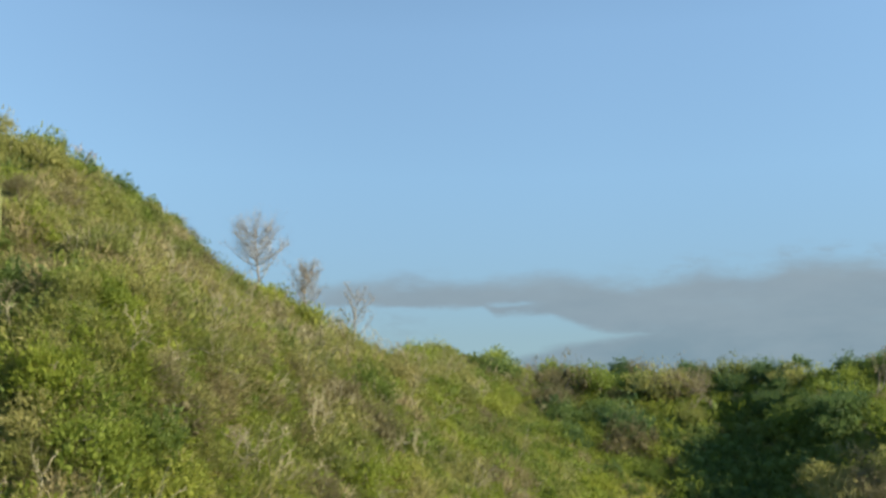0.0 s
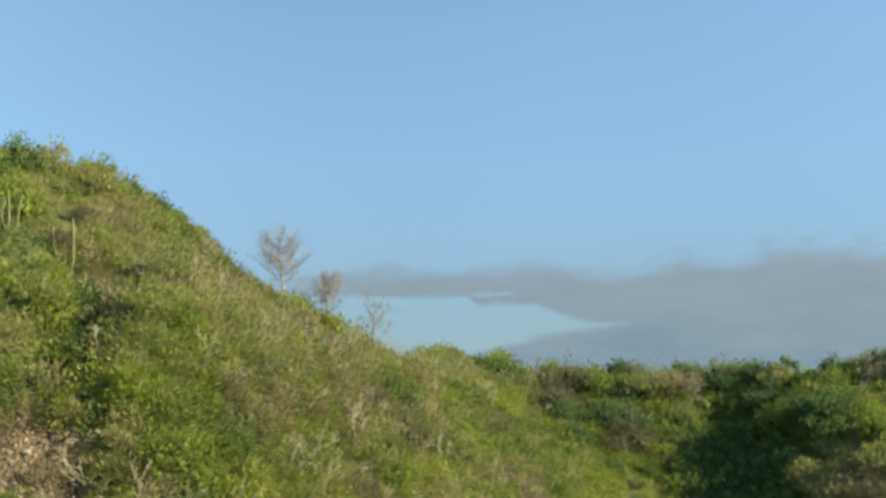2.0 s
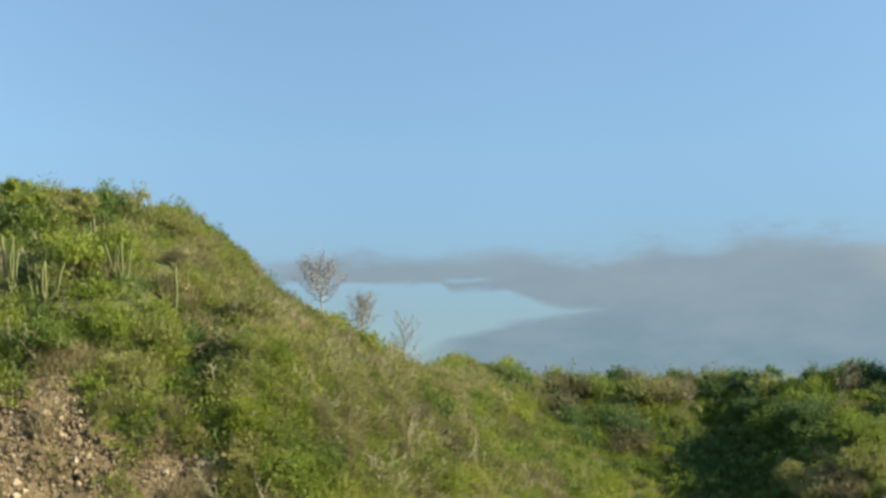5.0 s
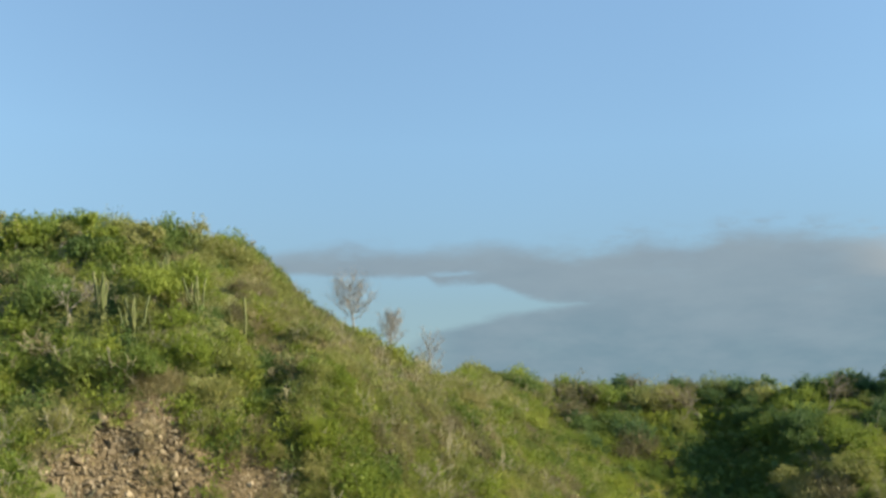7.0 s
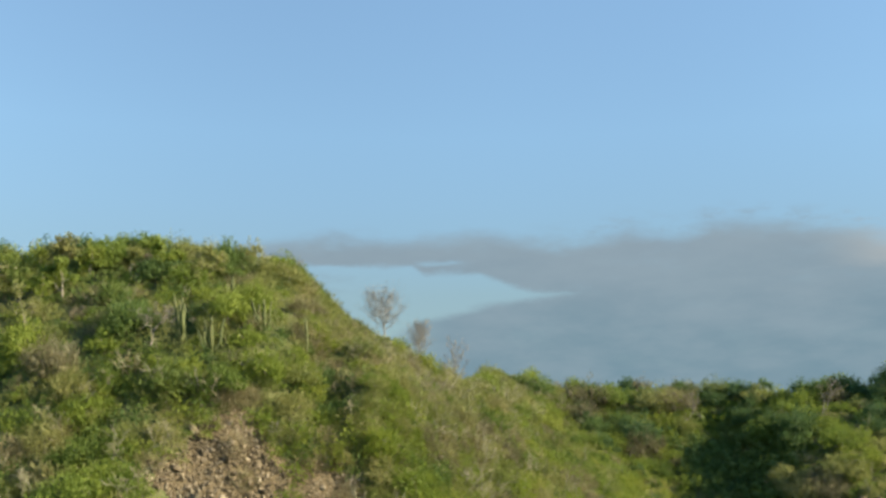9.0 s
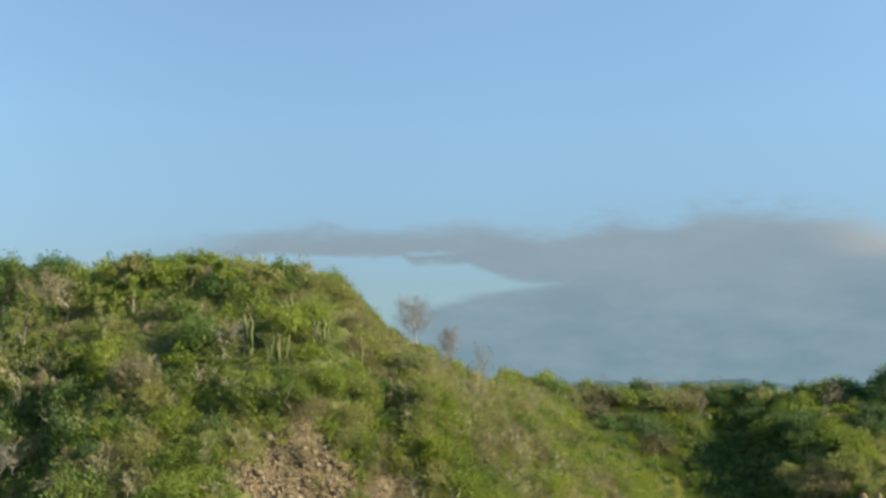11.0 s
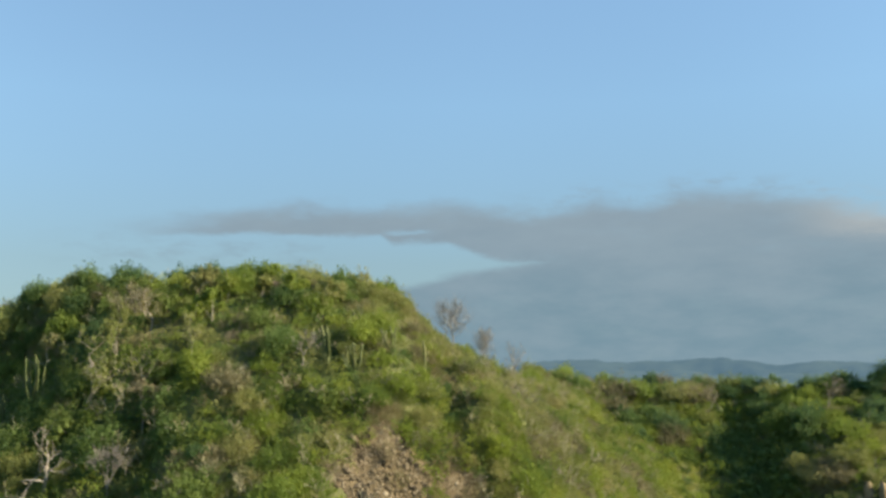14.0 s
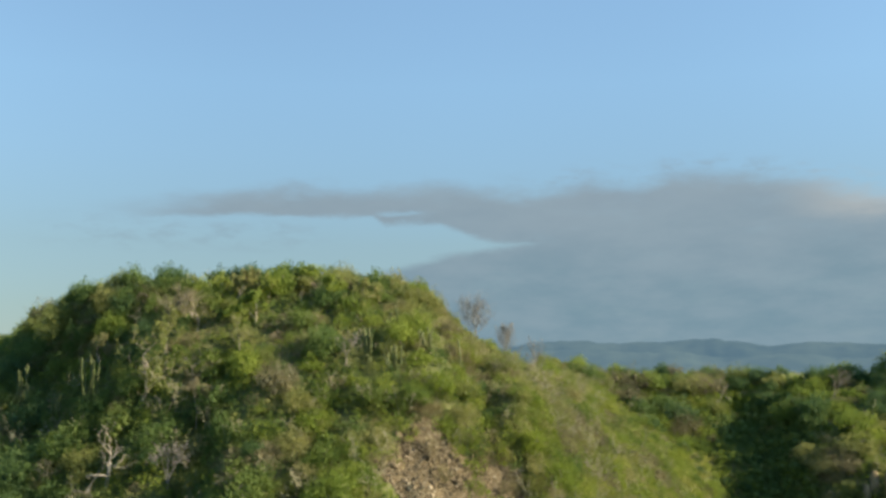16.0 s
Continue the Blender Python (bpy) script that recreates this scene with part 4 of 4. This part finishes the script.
bare_tree("bare_tree", "low tree with pale crooked limbs and thin leaves", -54.6, 54.2, 4.6, 321, 0.12, 5, 0.8, 0.24, leaves=(LEAF_OLIVE, 1400, 0.10), wood=DEADWOOD)
bare_tree("bare_tree", "half-bare bush with pale upright branches", -40.5, 46.5, 4.6, 322, 0.10, 5, 0.55, leaves=(LEAF_OLIVE, 900, 0.10), wood=DEADWOOD)
for x, y, height, seed in ((-41.8, 55.6, 4.8, 331), (-38.4, 55.2, 4.1, 332), (-35.0, 55.0, 3.5, 333), (-31.4, 54.2, 3.3, 334), (-28.6, 53.6, 4.0, 335), (-39.4, 51.6, 4.2, 336), (-47.6, 48.6, 6.6, 337), (-44.6, 46.0, 5.0, 338)):
    bare_tree("low_tree", "low tree with a flat leafy crown over pale stems", x, y, height, seed, 0.09, 5, 0.62, 0.2, leaves=(LEAF_OLIVE if seed % 2 else LEAF_GREEN, 2000, 0.115), rise=0.05, first=0.34, wood=DEADWOOD, group="low trees on the headland")
for x, y, height, seed in ((-15.9, 38.4, 1.9, 341), (-15.0, 37.7, 1.6, 342), (-19.6, 39.2, 1.8, 343), (-16.8, 38.9, 1.6, 344), (-21.2, 38.6, 1.8, 345)):
    bare_tree("dead_bush", "tangle of dead pale branches at the edge of the slip", x, y, height, seed, 0.035, 5, 0.8, 0.3, rise=0.0, wood=DEADWOOD, group="dead bushes beside the slip")
bare_tree("low_tree", "small dark tree alone on the hill's far shoulder", -68.5, 79.0, 4.2, 339, 0.08, 5, 0.6, 0.2, leaves=(LEAF_DARK, 900, 0.15), rise=0.05, first=0.4, group="low trees on the headland")
bare_tree("snag", "dead upright pale trunk above the rockslide", -25.9, 38.6, 3.8, 316, 0.08, 2, 0.3, 0.06, wood=DEADWOOD)
bare_tree("gnarled_tree", "crooked bare pale stem among green shrubs", -7.9, 46.0, 3.4, 317, 0.045, 4, 0.6, 0.3)
bare_tree("bare_tree", "fan of bare grey-brown twigs in shaded scrub", 24.6, 94.0, 4.6, 318, 0.09, 6, 0.55, leaves=(BLADE_DRY, 300, 0.06))
bare_tree("bare_tree", "bare grey twigs fanned out over dark scrub", 38.2, 85.4, 4.8, 319, 0.10, 6, 0.6, leaves=(BLADE_DRY, 300, 0.06))
bare_tree("bare_tree", "leafless grey bush with tangled purple-grey stems", -30.6, 43.6, 4.0, 320, 0.09, 6, 0.55, wood=TWIG)


# ---------------------------------------------------------------- columnar cacti
def column(points, radius, ribs=8):
    """A ribbed cactus stem along points, with a rounded tip."""
    points = np.asarray(points, float)
    sides, rows = ribs * 2, []
    turn = np.arange(sides) * 2 * math.pi / sides
    wave = np.where(np.arange(sides) % 2 == 0, 1.0, 0.76)
    shares = [0.85, 1.0] + [1.0] * (len(points) - 4) + [0.8, 0.25]
    for p, share in zip(points, shares):
        rows.append(p + radius * share * wave[:, None] * np.stack([np.cos(turn), np.sin(turn), 0 * turn], -1))
    verts = np.concatenate(rows)
    faces = [[k * sides + s, k * sides + (s + 1) % sides, (k + 1) * sides + (s + 1) % sides, (k + 1) * sides + s] for k in range(len(points) - 1) for s in range(sides)]
    return verts, np.array(faces)


def cactus(x, y, height, arms, seed):
    rng = np.random.default_rng(seed)
    plant = thing("columnar_cactus", "pale green columnar cactus with several upright ribbed stems" if arms > 2 else "slender pale green columnar cactus above the scrub", "cactus", "columnar cacti on the headland")
    plant.location = (x, y, float(land(x, y)) - 0.1)
    arms = arms + 2 if arms > 2 else arms
    for k in range(arms):
        angle = k * 2 * math.pi / max(arms, 1) + rng.uniform(-0.4, 0.4)
        reach = 0.0 if k == 0 else rng.uniform(0.5, 1.0)
        top = height * (1.0 if k == 0 else rng.uniform(0.7, 1.02))
        base = 0.0 if k == 0 else height * rng.uniform(0.12, 0.3)
        share = np.array([0, 0.06, 0.14, 0.25, 0.45, 0.7, 0.93, 0.98, 1.0])
        out = reach * (0.7 * np.clip(share / 0.28, 0, 1) ** 0.6 + 0.5 * share)
        sway = 0.10 * np.sin(share * 4 + k * 1.7)
        points = np.stack([np.cos(angle) * out + sway, np.sin(angle) * out, base + (top - base) * share], -1)
        part("stem", mesh_of("stem", *column(points, rng.uniform(0.065, 0.09)), CACTUS, smooth=False), plant)


for k, (x, y, height, arms) in enumerate(CACTI):
    cactus(x, y, height, arms, 400 + k)


# ---------------------------------------------------------------- rockslide, boulder and outcrop
def stone_mesh(seed, flat=0.7):
    """A broken stone: the hull of a few random points."""
    rng = np.random.default_rng(seed)
    bm = bmesh.new()
    for _ in range(11):
        p = rng.normal(size=3)
        p = p / np.linalg.norm(p) * rng.uniform(0.75, 1.0) * [1.0, 0.8, flat]
        bm.verts.new(p * 0.5)
    hull = bmesh.ops.convex_hull(bm, input=bm.verts[:])
    bmesh.ops.delete(bm, geom=[v for v in hull["geom_interior"] if isinstance(v, bmesh.types.BMVert)], context="VERTS")
    me = bpy.data.meshes.new("stone")
    bm.to_mesh(me)
    bm.free()
    me.materials.append(ROCK)
    return me


boulder = new("boulder", stone_mesh(501))
boulder.matrix_basis = pose(-33.8, 56.4, float(land(-33.8, 56.4)) + 0.95, 10, 5, 30) @ Matrix.Diagonal((1.3, 1.1, 1.2, 1))
tagged(boulder, "pale weathered boulder showing between bushes", "boulder")


def pillar(seed, width, height):
    """An upright weathered rib of rock. Verts and quads."""
    rng = np.random.default_rng(seed)
    turn = np.arange(9) * 2 * math.pi / 9
    shape = rng.uniform(0.7, 1.15, 9)
    rows = []
    for k, share in enumerate(np.linspace(0, 1, 9)):
        r = width * 0.5 * shape * rng.uniform(0.88, 1.1, 9) * (1 - 0.35 * share**3) * (0.62 if k == 8 else 1)
        rows.append(np.stack([np.cos(turn) * r + 0.2 * share, np.sin(turn) * r + 0.5 * share, 0 * turn + height * share], -1))
    verts = np.concatenate(rows)
    faces = [[k * 9 + s, k * 9 + (s + 1) % 9, (k + 1) * 9 + (s + 1) % 9, (k + 1) * 9 + s] for k in range(8) for s in range(9)]
    return verts, np.array(faces)


outcrop = thing("rock_outcrop", "upright ribs of tan rock below the scrub", "rock")
outcrop.location = (34.5, 66.0, 0)
for k in range(9):
    x, y = 34.5 - 2.6 + k * 1.1, 66.2 + rng.uniform(-0.5, 0.5) - 0.55 * k
    rib = part("rock_rib", mesh_of("rock_rib", *pillar(510 + k, rng.uniform(1.0, 1.6), rng.uniform(4.2, 5.4)), RIB), outcrop)
    rib.location = (x - 34.5, y - 66.0, float(land(x, y)) - 1.9)

stones = [stone_mesh(520 + k, 0.6 + 0.05 * k) for k in range(7)]
made = 0
while made < 290:
    x, y = rng.uniform(-29.5, -16), rng.uniform(30, 40.5)
    if not in_scree(np.array([x]), np.array([y]))[0] or x > -20 and rng.uniform() < 0.8:
        continue
    size = 0.16 + 0.70 * rng.uniform() ** 3.2
    stone = new("stone", stones[int(rng.integers(7))])
    stone.parent = ground
    stone.matrix_basis = pose(x, y, float(land(x, y)) + 0.05 * size + 0.12, *rng.uniform(0, 360, 3)) @ Matrix.Diagonal((size * rng.uniform(0.8, 1.5), size, size, 1))
    made += 1

# finer rubble between the stones
pieces, count = [], 0
while count < 2300:
    x, y = rng.uniform(-29.5, -15.5), rng.uniform(29, 40.5)
    if not in_scree(np.array([x]), np.array([y]))[0]:
        continue
    me = stones[int(rng.integers(7))]
    v = np.array([p.co for p in me.vertices])
    f = np.array([list(p.vertices) for p in me.polygons if len(p.vertices) == 3])
    turn = np.array(Euler(rng.uniform(0, 6.28, 3)).to_matrix())
    pieces.append(((v * rng.uniform(0.08, 0.34) * [1.3, 1, 0.8]) @ turn.T + [x, y, float(land(x, y)) + 0.08], f))
    count += 1
tagged(new("rubble", mesh_of("rubble", *joined(pieces), ROCK)), "loose brown and tan rubble on the slipped slope", "rubble", kind="stuff")
